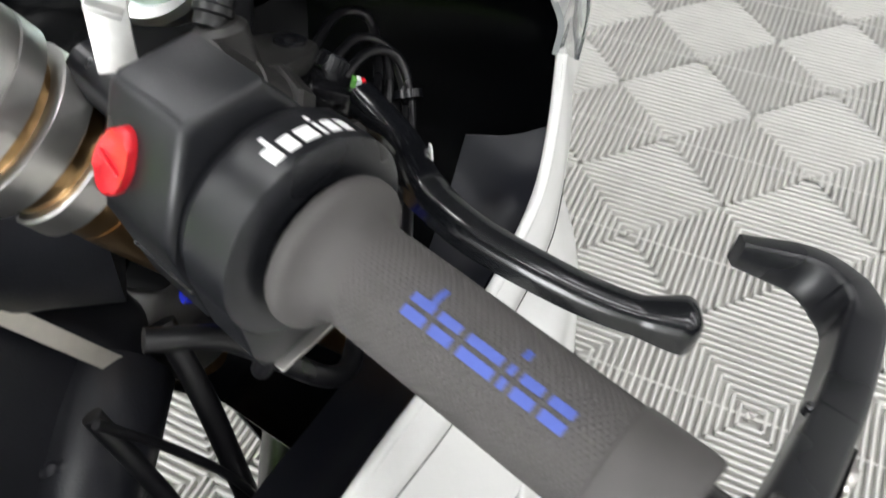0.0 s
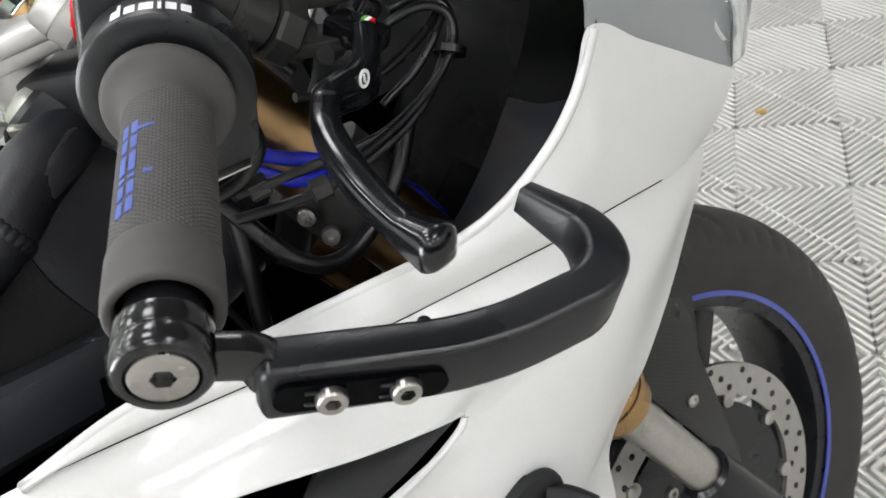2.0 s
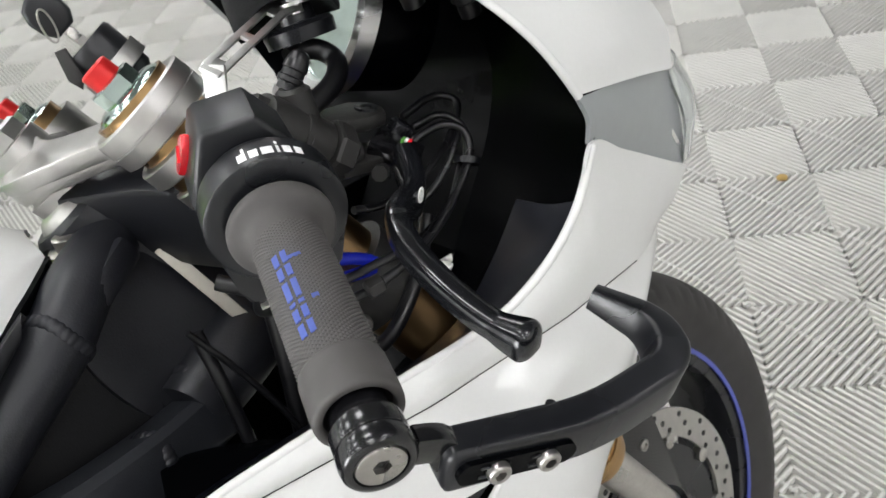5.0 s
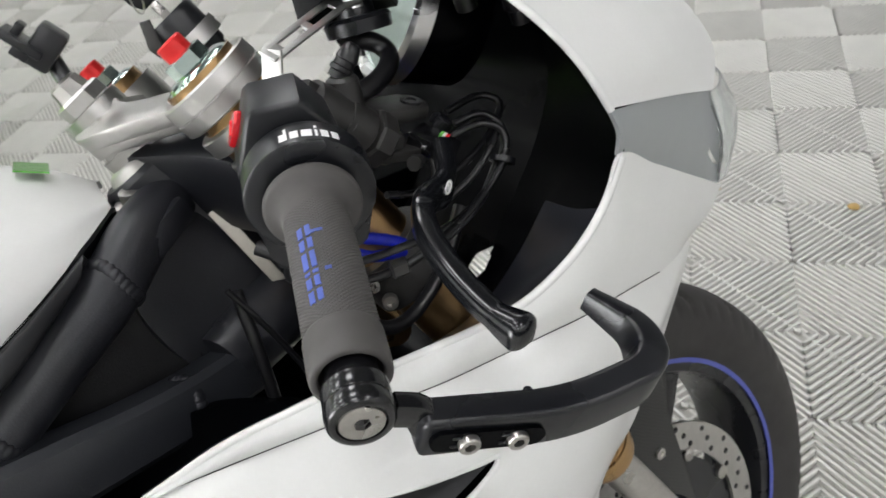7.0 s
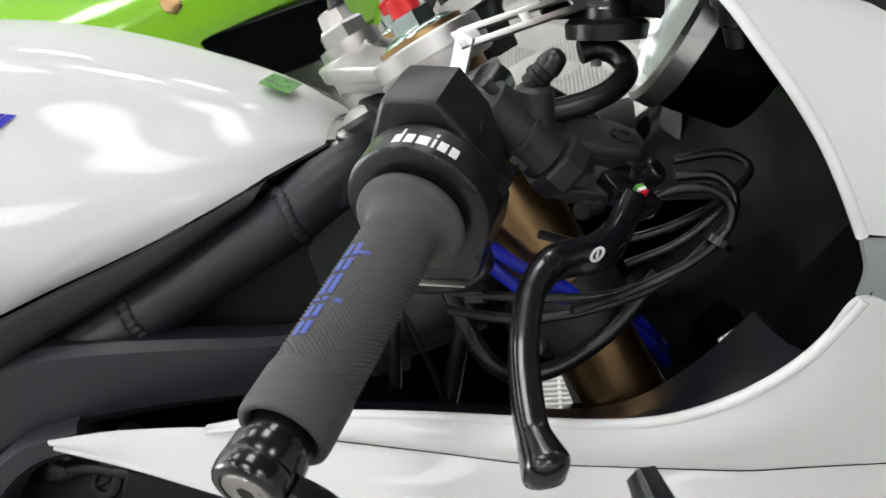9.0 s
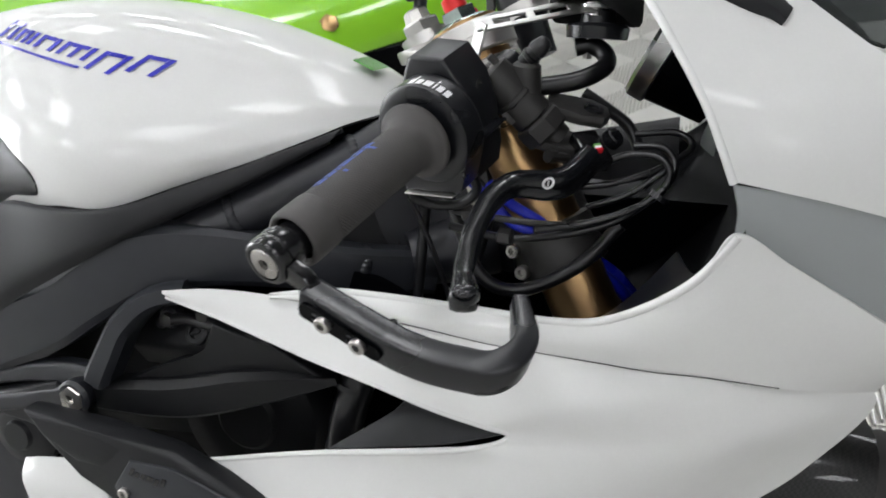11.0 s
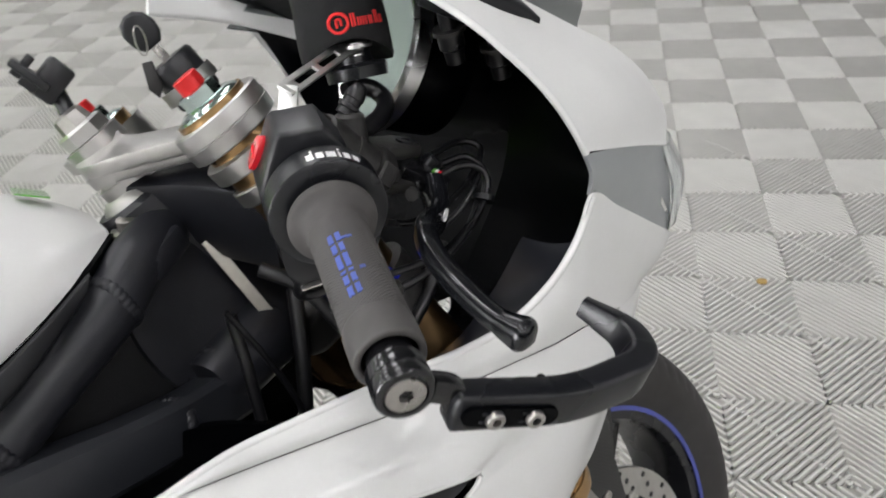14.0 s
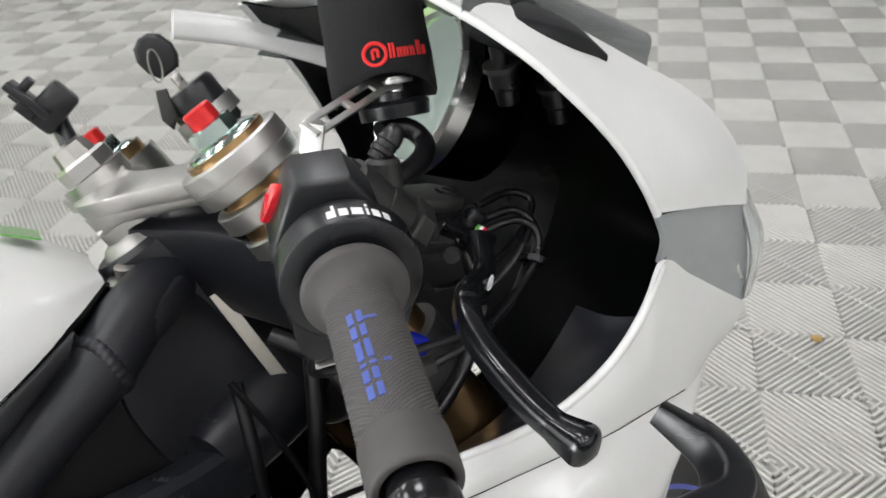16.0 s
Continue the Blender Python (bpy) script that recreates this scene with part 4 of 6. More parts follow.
part("end_bolt", hex_cap(bar(0.0005), -A, 0.0093, 0.0040, 0.0031, 0.0030), STEEL, barend, "stainless bolt with a hexagon socket")

GUARD = fillet([(0.0318, -0.3627, 0.8475), (0.0930, -0.3700, 0.8195), (0.1360, -0.3715, 0.8145), (0.1470, -0.3560, 0.8232), (0.1385, -0.3320, 0.8392)], [0.020, 0.011, 0.010])
GT = V(0.89, -0.08, -0.45).normalized()
GN = -(A - A.dot(GT) * GT).normalized()
GTOP = GN.cross(GT) if GN.cross(GT).z > 0 else GT.cross(GN)


def guard_size(t):
    end = 1 - 0.45 * max(0, 1 - t / 0.02) ** 2
    tip = max(0, (t - 0.74) / 0.26)
    return end * (1 - 0.46 * tip), end * (1 - 0.50 * tip)


guard = part("lever_guard", sweep([(x, y, z - 0.0012) for x, y, z in GUARD], rrect(0.0148, 0.0205, 0.0026, 3), 140, tuple(GTOP), guard_size), SATIN_BLACK, bike, "satin black moulded brake lever guard", 60)
part("guard_arm", sweep([bar(0.0035, 0.011, -0.006), bar(0.0035, 0.020, -0.013), (0.0375, -0.3630, 0.8440), (0.050, -0.3650, 0.8380)], rrect(0.0085, 0.0125, 0.0012, 2), 24, tuple(GTOP)), GLOSS_BLACK, guard, "gloss black mounting arm")
SLOT = [(-0.021 + 0.0052 * math.cos(a), 0.0052 * math.sin(a)) for a in np.linspace(math.pi / 2, 3 * math.pi / 2, 10)] + [(0.019 + 0.0052 * math.cos(a), 0.0052 * math.sin(a)) for a in np.linspace(-math.pi / 2, math.pi / 2, 10)]
SC = V(0.0585, -0.3665, 0.8337)
SU, SV = (GT, GTOP) if GT.cross(GTOP).dot(GN) > 0 else (GT, -GTOP)
# no recess is cut: a near-black raised piece gives the slot's shade
part("slot", prism(SLOT, SC + GN * 0.0076, SU, SV, 0.0024), SHADED_PLASTIC, guard, "adjusting slot, its recess shade done as a dark raised piece")
for k in (-0.0085, 0.0125):
    for q in (-0.0022, 0.0024):
        part("slot_ridge", block(SC + GN * 0.0084 + GT * (k - 0.003) + GTOP * q, SU, SV, (0.012, 0.0012, 0.002), 0.0003), SATIN_BLACK, guard)
for p in ((0.0492, -0.3662, 0.8378), (0.0683, -0.3678, 0.8284)):
    socket_screw(Vector(p) + GN * 0.0072, GN, 0.0046, 0.0040, guard, STEEL)
part("nub", lathe([(0, 0.0024), (0.003, 0.0024), (0.0038, 0.0016)], SC + GT * 0.020 - GN * 0.0075 + GTOP * 0.0065, GTOP, 16), SATIN_BLACK, guard)

# throttle housing and switch block
house = part("throttle_housing", lathe([(0.1438, 0.018), (0.1435, 0.0240), (0.1435, 0.0320), (0.1449, 0.0338), (0.1460, 0.0340), (0.1625, 0.0340), (0.1640, 0.0328), (0.1665, 0.0320), (0.1665, 0.015)], END, A, 72), SWITCH_BLACK, bike, "black twist grip housing with white print")
for d0, d1, s0, s1 in ((-6, 1, 0.1485, 0.1545), (-1.4, 1, 0.1545, 0.1585), (3.5, 10.5, 0.1485, 0.1545), (13, 22, 0.1485, 0.1545), (24.5, 26.8, 0.1485, 0.1545), (24.5, 26.8, 0.1560, 0.1582), (29.3, 36, 0.1485, 0.1545), (38.5, 45, 0.1485, 0.1545)):
    wrap(s0, s1, d0, d1, 0.03415, WHITE_PRINT, house, "white_mark")
part("throttle_tube", lathe([(0.1390, 0.0150), (0.1390, 0.0205), (0.1500, 0.0205), (0.1500, 0.015)], END, A, 48), SHADED_PLASTIC, house, "black tube between grip and housing")
SW = [(-0.027, -0.044), (0.016, -0.044), (0.021, -0.030), (0.024, 0.000), (0.022, 0.022), (0.012, 0.041), (-0.012, 0.044), (-0.016, 0.042), (-0.033, 0.013), (-0.034, 0.004), (-0.033, -0.030)]
part("switch_block", prism(SW, bar(0.1845), FWD, U, 0.034, 0.0030, 3), SWITCH_BLACK, house, "black switch block")
part("case_joint", prism([(-0.0345, -0.0006), (0.0305, -0.0006), (0.0305, 0.0006), (-0.0345, 0.0006)], bar(0.182, 0, -0.012), FWD, U, 0.030), SATIN_BLACK, house)
LOWER = [(-0.0335, 0.0), (0.0335, 0.0), (0.0310, -0.010), (0.0240, -0.026), (0.0190, -0.038), (0.0150, -0.041), (-0.0260, -0.041), (-0.0315, -0.037), (-0.0330, -0.028)]
part("lower_case", prism(LOWER, bar(0.1565, 0, -0.002), FWD, U, 0.0200, 0.0018, 3), SWITCH_BLACK, house)
part("case_edge", block(bar(0.1535, -0.008, -0.0440), FWD, A, (0.040, 0.0200, 0.0012), 0.0004), ALU, house, "thin bright metal edge under the housing")
part("cable_hoop", tube([bar(0.150, -0.026, -0.040), bar(0.156, -0.030, -0.055), bar(0.163, -0.020, -0.064), bar(0.168, -0.002, -0.064), bar(0.170, 0.012, -0.054), bar(0.166, 0.016, -0.040)], 0.0036, 40, 14), HOSE, house, "black throttle cable loop")
part("block_screw", hex_cap(bar(0.186, 0.0200, 0.016), FWD, 0.0042, 0.0026, 0.0019, 0.0018, 24), CAST_GREY, house)
KN = (-FWD * 0.86 + U * 0.50).normalized()
KT = (A.cross(KN) * -1 + A * 0.4).normalized()
OVAL = [(0.0135 * math.cos(a), 0.0068 * math.sin(a) * (1 + 0.12 * math.cos(a))) for a in np.linspace(0, 2 * math.pi, 32, endpoint=False)]
KC = bar(0.192, -0.0245, 0.0235)
part("kill_switch", prism(OVAL, KC + KN * 0.0020, KT, KN.cross(KT), 0.0065, 0.0018, 3), KILL_RED, house, "red rocker kill switch")
part("rocker_ridge", block(KC + KN * 0.0052, KT, KN.cross(KT), (0.002, 0.0100, 0.0024), 0.0008), KILL_RED, house)
part("rocker_base", prism([(x * 1.14, y * 1.2) for x, y in OVAL], KC - KN * 0.0005, KT, KN.cross(KT), 0.0030, 0.0006, 2), SATIN_BLACK, house)

# clip-on tube, master cylinder, brake lever
part("clip_on_tube", tube([bar(0.13), bar(0.20), bar(0.262)], 0.0111, 8, 24), SATIN_BLACK, bike, "black clip-on handlebar tube")
MCA, MCF = V(0.088, -0.178, 0.943), V(0.63, 0.24, -0.74).normalized()
mc = part("master_cylinder", lathe([(-0.004, 0.009), (-0.002, 0.0135), (0.010, 0.0142), (0.040, 0.0148), (0.0415, 0.0130), (0.064, 0.0120)], MCA, MCF, 40), CAST_GREY, bike, "dark grey radial brake master cylinder")
part("clamp", lathe([(-0.009, 0.0115), (-0.009, 0.0190), (0.009, 0.0190), (0.009, 0.0115)], bar(0.209), A, 40), CAST_GREY, mc)
part("barrel_ring", lathe([(0.020, 0.0142), (0.0205, 0.0153), (0.0235, 0.0155), (0.024, 0.0146)], MCA, MCF, 40), CAST_GREY, mc)
part("barrel_collar", lathe([(0.0415, 0.0150), (0.0420, 0.0172), (0.0440, 0.0182), (0.0545, 0.0182), (0.0565, 0.0168), (0.0570, 0.0140)], MCA, MCF, 8, (0.3, 0.3, 0.9)), CAST_GREY, mc, "faceted cast collar", 20)
part("barrel_rib", sweep([MCA + MCF * 0.002 + V(-0.002, -0.004, 0.0135), MCA + MCF * 0.040 + V(-0.002, -0.004, 0.0142)], rrect(0.009, 0.005, 0.0014, 2), 8, (0, 0, 1)), CAST_GREY, mc)
part("barrel_plug", lathe([(0, 0.0052), (0.0015, 0.0052), (0.0015, 0.003), (0.0006, 0.003)], MCA + MCF * 0.030 + V(-0.005, -0.0135, 0.004), (-0.28, -0.93, 0.2), 20), SATIN_BLACK, mc)
part("size_plate", block(MCA + MCF * 0.033 + V(-0.008, -0.0125, -0.004), MCF, axes(MCF, (-0.3, -0.3, -0.8))[1], (0.010, 0.007, 0.0012), 0.0004), CAST_GREY, mc, "small cast plate with a light rim")
part("outlet_boss", lathe([(-0.012, 0.0115), (0.008, 0.0095), (0.010, 0.007)], (0.110, -0.172, 0.940), (0.15, -0.15, 1), 24), CAST_GREY, mc)
EAR = [(-0.030, -0.012), (0.000, -0.017), (0.012, -0.011), (0.014, 0.000), (0.010, 0.009), (-0.006, 0.013), (-0.030, 0.012)]
EU = V(0.93, 0.18, -0.30).normalized()
EV = axes(EU, (-0.2, -0.95, -0.2))[1]
part("pivot_ear", prism(EAR, (0.150, -0.156, 0.912), EU, EV, 0.009, 0.002), CAST_GREY, mc)
part("pivot_ear", prism(EAR, (0.143, -0.162, 0.890), EU, EV, 0.008, 0.002), CAST_GREY, mc)
part("pivot_bolt", lathe([(0, 0.0070), (0.0055, 0.0070), (0.0055, 0.0038), (0.003, 0.0038)], (0.152, -0.156, 0.912), EU.cross(EV) if EU.cross(EV).z > 0 else EV.cross(EU), 28), SATIN_BLACK, mc)
LEVER = [(0.153, -0.178, 0.884), (0.147, -0.190, 0.878), (0.140, -0.202, 0.874), (0.131, -0.2120, 0.8735), (0.121, -0.2210, 0.8760), (0.1115, -0.2320, 0.8775), (0.1040, -0.2460, 0.8730), (0.1008, -0.258, 0.8670), (0.0988, -0.276, 0.8580), (0.0992, -0.292, 0.8485), (0.1015, -0.309, 0.8395), (0.1075, -0.3265, 0.8305)]
GROOVE = [(0.0062, 0.0050), (0.0040, 0.0066), (0.0, 0.0070), (-0.0040, 0.0066), (-0.0062, 0.0050), (-0.0066, 0.0018), (-0.0045, 0.0), (-0.0066, -0.0018), (-0.0062, -0.0050), (-0.0040, -0.0062), (0.0, -0.0066), (0.0040, -0.0062), (0.0062, -0.0050), (0.0068, 0.0)]


def lever_size(t):
    tip = max(0, (t - 0.88) / 0.12)
    root = max(0, 1 - t / 0.42)
    end = math.sqrt(max(0.05, 1 - max(0, (t - 0.955) / 0.045) ** 2))
    return (1.05 - 0.15 * t + 0.60 * tip) * end, (1.05 + 0.75 * root ** 0.6 - 0.15 * t + 0.65 * tip) * end


lever = part("brake_lever", sweep(LEVER, GROOVE, 140, (0.25, -0.35, 0.9), lever_size), LEVER_BLACK, bike, "gloss black brake lever with a grooved blade", 50)
lever_tree = BVHTree.FromPolygons([v.co for v in lever.data.vertices], [p.vertices for p in lever.data.polygons])
LN = V(-0.02, -0.94, 0.34).normalized()
spot, spot_n, _, _ = lever_tree.ray_cast(V(0.1335, -0.2125, 0.8740) + LN * 0.05, -LN)
part("lever_mark", ring_lathe([(0.0001, 0.0028), (0.0007, 0.0028), (0.0007, 0.0043), (0.0001, 0.0043)], spot, spot_n, 28), WHITE_PRINT, lever, "small white ring mark")
part("lever_bar", block(spot + spot_n * 0.0004, axes(spot_n)[1], axes(spot_n)[2], (0.0042, 0.0012, 0.0008), 0.0002), WHITE_PRINT, lever)
adj = part("lever_adjuster", block((0.153, -0.172, 0.889), (0.5, -0.62, -0.6), (0.78, 0.62, 0), (0.030, 0.019, 0.012), 0.002), GLOSS_BLACK, bike, "gloss black lever adjuster block")
part("adjuster_screw", lathe([(0, 0.0035), (0.012, 0.0035), (0.012, 0.0048), (0.018, 0.0048)], (0.138, -0.180, 0.886), (-0.5, -0.75, 0.2), 8), CAST_GREY, adj)
part("adjuster_knob", lathe([(0, 0.0050), (0, 0.0066), (0.007, 0.0066), (0.008, 0.0056)], (0.164, -0.160, 0.894), (0.6, -0.3, 0.5), 24), SATIN_BLACK, adj)
for k in range(16):
    d, u, w = axes((0.6, -0.3, 0.5))
    e = u * math.cos(2 * math.pi * k / 16) + w * math.sin(2 * math.pi * k / 16)
    part("knurl", block(V(0.164, -0.160, 0.894) + d * 0.0035 + e * 0.0067, d, d.cross(e), (0.006, 0.0012, 0.0014), 0), SATIN_BLACK, adj)
for k, m in ((-0.0042, GREEN_STICKER), (-0.0022, WHITE_PRINT), (-0.0002, KILL_RED)):
    part("flag_stripe", block(V(0.158, -0.1775, 0.887) + Vector((0.5, -0.62, -0.6)).normalized() * k, (0.5, -0.62, -0.6), (0.78, 0.62, 0), (0.0020, 0.0050, 0.0135), 0.0003), m, adj, "small printed stripe")

# reservoir in its black sock, on a slotted bracket
RES = V(0.148, -0.116, 0.967)
RUP = V(0.10, 0.06, 1.0).normalized()
FRONT = V(-0.35, -0.94, 0.09).normalized()
res = part("fluid_reservoir", lathe([(-0.006, 0.0150), (-0.006, 0.0215), (0.002, 0.0225), (0.0045, 0.0200), (0.0050, 0.0125), (0.0135, 0.0120), (0.0135, 0.004)], RES + V(0.003, -0.003, 0), RUP, 40), SWITCH_BLACK, bike, "brake fluid reservoir in a black towelling sock")
sock = lathe([(0.012, 0.024), (0.006, 0.0295), (0.004, 0.0315), (0.007, 0.0330), (0.011, 0.0330), (0.016, 0.0328), (0.022, 0.0326), (0.030, 0.0325), (0.045, 0.0318), (0.060, 0.0314), (0.070, 0.0310), (0.077, 0.028), (0.081, 0.018), (0.082, 0.002)], RES, RUP, 64)
for v in sock.verts:
    d = v.co - RES
    h = d.dot(RUP)
    side = max(0.0, (d - RUP * h).normalized().dot(FRONT))
    # the knitted cloth is drawn up into an arch over the bracket
    v.co += RUP * 0.017 * side ** 1.5 * max(0.0, min(1.0, (0.030 - h) / 0.022))
    v.co += (d - RUP * h) * 0.030 * noise.noise(v.co * 60)
part("sock", sock, FABRIC, res, "black towelling sock with red print")
BA, BB, BC = V(0.0735, -0.1662, 0.9575), V(0.0797, -0.1687, 0.9752), V(0.1378, -0.1321, 0.9841)
BE = V(0.1512, -0.1288, 0.9832)
BW = axes(BC - BB, (0.50, -0.45, -0.55))[1]
part("bracket_foot", block((BA + BB) / 2, BB - BA, axes(BB - BA, BW)[1], ((BB - BA).length + 0.004, 0.0125, 0.0022), 0.0005), BRACKET_ALU, res, "brushed aluminium bracket foot")
for side in (1, -1):
    part("bracket_rail", block(BB.lerp(BC, 0.5) + BW * 0.0045 * side, BC - BB, BW, ((BC - BB).length + 0.002, 0.0040, 0.0022), 0.0004), BRACKET_ALU, res, "brushed aluminium slotted bracket")
for f, w in ((0.02, 0.013), (0.51, 0.006), (0.97, 0.009)):
    part("bracket_web", block(BB.lerp(BC, f), BC - BB, BW, (w, 0.0110, 0.0021), 0.0003), BRACKET_ALU, res)
part("bracket_tongue", block(BC.lerp(BE, 0.45), BE - BC, axes(BE - BC, BW)[1], ((BE - BC).length + 0.003, 0.0118, 0.0021), 0.0004), BRACKET_ALU, res)
part("bracket_end", lathe([(-0.0011, 0.0105), (0.0011, 0.0105), (0.0014, 0.0100), (0.0014, 0.001)], BE, RUP, 28), BRACKET_ALU, res)
part("bracket_bolt", lathe([(-0.006, 0.0038), (0.0012, 0.0038), (0.0012, 0.0076), (0.0028, 0.0076), (0.0034, 0.0068), (0.0034, 0.001)], BE, RUP, 20), BRACKET_ALU, res)
part("outlet_nipple", lathe([(-0.016, 0.0034), (-0.006, 0.0034), (-0.006, 0.0050), (0.001, 0.0050)], RES + RUP * -0.004 + FRONT * 0.006, RUP, 6), STEEL, res, "small hexagon outlet nipple")
part("supply_hose", tube([(0.136, -0.124, 0.956), (0.146, -0.122, 0.957), (0.156, -0.125, 0.952), (0.159, -0.132, 0.944), (0.151, -0.143, 0.938), (0.137, -0.151, 0.934), (0.116, -0.158, 0.932)], 0.0064, 44, 18), HOSE, res, "black rubber fluid hose")
boot = [(0, 0.0075), (0.005, 0.0075), (0.006, 0.0090), (0.009, 0.0090), (0.010, 0.0078), (0.014, 0.0078), (0.015, 0.0086), (0.020, 0.0080), (0.026, 0.0060), (0.028, 0.003)]
part("brake_switch", lathe([(a * 0.8, r * 0.8) for a, r in boot], (0.1090, -0.1708, 0.9490), (0.74, -0.13, 0.66), 20), HOSE, mc, "black rubber boot")
# red print on the sock, as a plain ring and bars
_, SX, SY = axes(RUP, (-0.45, -0.9, 0))


def on_sock(h, deg, r=0.0325):
    return RES + RUP * h + (SX * math.cos(radians(deg)) + SY * math.sin(radians(deg))) * r


sock_ring = [on_sock(0.032 + 0.0062 * math.sin(a), -2 + 11.5 * math.cos(a)) for a in np.linspace(0, 2 * math.pi, 24)]
part("red_ring", tube(sock_ring, 0.0012, 60, 8), RED_PRINT, res, "red ring mark")
part("red_ring_core", tube([on_sock(0.029, -4), on_sock(0.034, -4), on_sock(0.034, 1), on_sock(0.030, 1)], 0.0010, 20, 8), RED_PRINT, res)
for k, (d0, h) in enumerate(((14, 0.0085), (22, 0.0055), (29, 0.0055), (37, 0.0055), (46, 0.0085), (54, 0.0055))):
    for o in (0, 3.6):
        part("red_bar", tube([on_sock(0.0285, (d0 + o)), on_sock(0.0285 + h, (d0 + o))], 0.0008, 6, 6), RED_PRINT, res)

# fork legs, yokes, stem, ignition lock
TOP = V(0.039, -0.101, 0.993)
STEM = V(-0.015, -0.008, 0.961)


def fork_leg(top, parent):
    leg = part("fork_leg", lathe([(0.100, 0.0200), (0.100, 0.0262), (0.415, 0.0262), (0.425, 0.0290), (0.468, 0.0290), (0.474, 0.0265), (0.474, 0.018)], top, DOWN, 48), GOLD, parent, "bronze anodised fork leg")
    for k in range(3):
        part("leg_ring", lathe([(0.428 + 0.014 * k, 0.0288), (0.429 + 0.014 * k, 0.0302), (0.434 + 0.014 * k, 0.0302), (0.435 + 0.014 * k, 0.0288)], top, DOWN, 40), GOLD, leg)
    part("slider", lathe([(0.470, 0.0172), (0.600, 0.0172)], top, DOWN, 40), STEEL, leg, "bright fork slider")
    part("fork_foot", lathe([(0.575, 0.0190), (0.578, 0.0225), (0.600, 0.0240), (0.675, 0.0260), (0.724, 0.0275), (0.736, 0.022)], top, DOWN, 40), SATIN_BLACK, leg, "black cast fork foot")
    part("fork_tube", lathe([(0.0205, 0.0240), (0.0205, 0.0266), (0.0245, 0.0266), (0.110, 0.0258), (0.110, 0.02)], top, DOWN, 48), GOLD, leg)
    part("fork_cap", lathe([(0.0165, 0.008), (0.0170, 0.0190), (0.0195, 0.0236), (0.0215, 0.0250)], top, DOWN, 48), TEAL_CAP, leg, "pale zinc fork cap")
    part("cap_nut", lathe([(0.0070, 0.0125), (0.0080, 0.0142), (0.0170, 0.0142)], top, DOWN, 6), TEAL_CAP, leg)
    part("preload_adjuster", lathe([(-0.0035, 0.0080), (-0.0025, 0.0092), (0.0080, 0.0094)], top, DOWN, 12), RED, leg, "red anodised preload adjuster")
    part("bar_clamp_ring", lathe([(0.0530, 0.0262), (0.0530, 0.0310), (0.0542, 0.0326), (0.0655, 0.0326), (0.0668, 0.0310), (0.0668, 0.026)], top, DOWN, 56), ALU, leg, "bright clip-on clamp ring")
    part("lower_ring", lathe([(0.0755, 0.026), (0.0755, 0.0290), (0.0765, 0.0302), (0.0870, 0.0305), (0.0885, 0.0290), (0.0885, 0.026)], top, DOWN, 56), ALU, leg)
    return leg


LEFT = V(-0.004, 0.092, 0.985)
for top in (TOP, LEFT):
    fork_leg(top, bike)
yoke = part("top_yoke", lathe([(0.0248, 0.0268), (0.0240, 0.0322), (0.0252, 0.0340), (0.0350, 0.0345), (0.0354, 0.0337), (0.0362, 0.0337), (0.0366, 0.0345), (0.0460, 0.0340), (0.0472, 0.0318), (0.0472, 0.0265)], TOP, DOWN, 64), ALU, bike, "machined aluminium top yoke")
part("left_clamp", lathe([(0.030, 0.0265), (0.029, 0.0335), (0.058, 0.0335), (0.059, 0.0265)], LEFT, DOWN, 48), ALU, yoke)
part("yoke_bridge", sweep([TOP + DOWN * 0.044 + V(-0.010, 0.03, 0), STEM + V(0.004, -0.03, -0.006), STEM + V(0, 0, -0.004), STEM + V(-0.004, 0.03, -0.006), LEFT + DOWN * 0.044 + V(-0.006, -0.03, 0)], rrect(0.040, 0.0115, 0.0018, 2), 40, tuple(-DOWN)), ALU, yoke)
part("bridge_rib", sweep([TOP + DOWN * 0.052 + V(-0.012, 0.03, 0), STEM + V(0.002, -0.03, -0.016)], rrect(0.022, 0.012, 0.0018, 2), 16, tuple(-DOWN)), ALU, yoke)
part("stem_washer", lathe([(-0.008, 0.020), (-0.008, 0.0225), (0.004, 0.0225)], STEM, DOWN, 40), ALU, yoke)
part("stem_nut", lathe([(-0.020, 0.0165), (-0.018, 0.0185), (-0.009, 0.0185), (-0.008, 0.0175)], STEM, DOWN, 6), ALU, yoke, "bright steering stem nut")
part("stem_cap", lathe([(-0.032, 0.0090), (-0.030, 0.0115), (-0.024, 0.0125), (-0.020, 0.0135)], STEM, DOWN, 8), STEEL, yoke)
part("bearing_ring", lathe([(0.012, 0.020), (0.012, 0.0245), (0.022, 0.0245), (0.022, 0.021), (0.026, 0.021), (0.026, 0.0250), (0.034, 0.0250), (0.036, 0.030), (0.044, 0.0365), (0.046, 0.036)], STEM, DOWN, 48), ALU, yoke)
part("head_gusset", sweep([STEM + DOWN * 0.062, STEM.lerp(TOP, 0.45) + DOWN * 0.085, TOP + DOWN * 0.125 + V(-0.012, 0.018, 0)], rrect(0.044, 0.070, 0.005, 2), 20, tuple(-DOWN)), FRAME_BLACK, bike, "satin black casting below the top yoke")
LY = TOP + DOWN * 0.205
lower = part("lower_yoke", lathe([(-0.020, 0.0265), (-0.019, 0.0335), (0.018, 0.0335), (0.020, 0.0265)], LY, DOWN, 40), CAST_GREY, bike, "dark grey cast lower yoke")
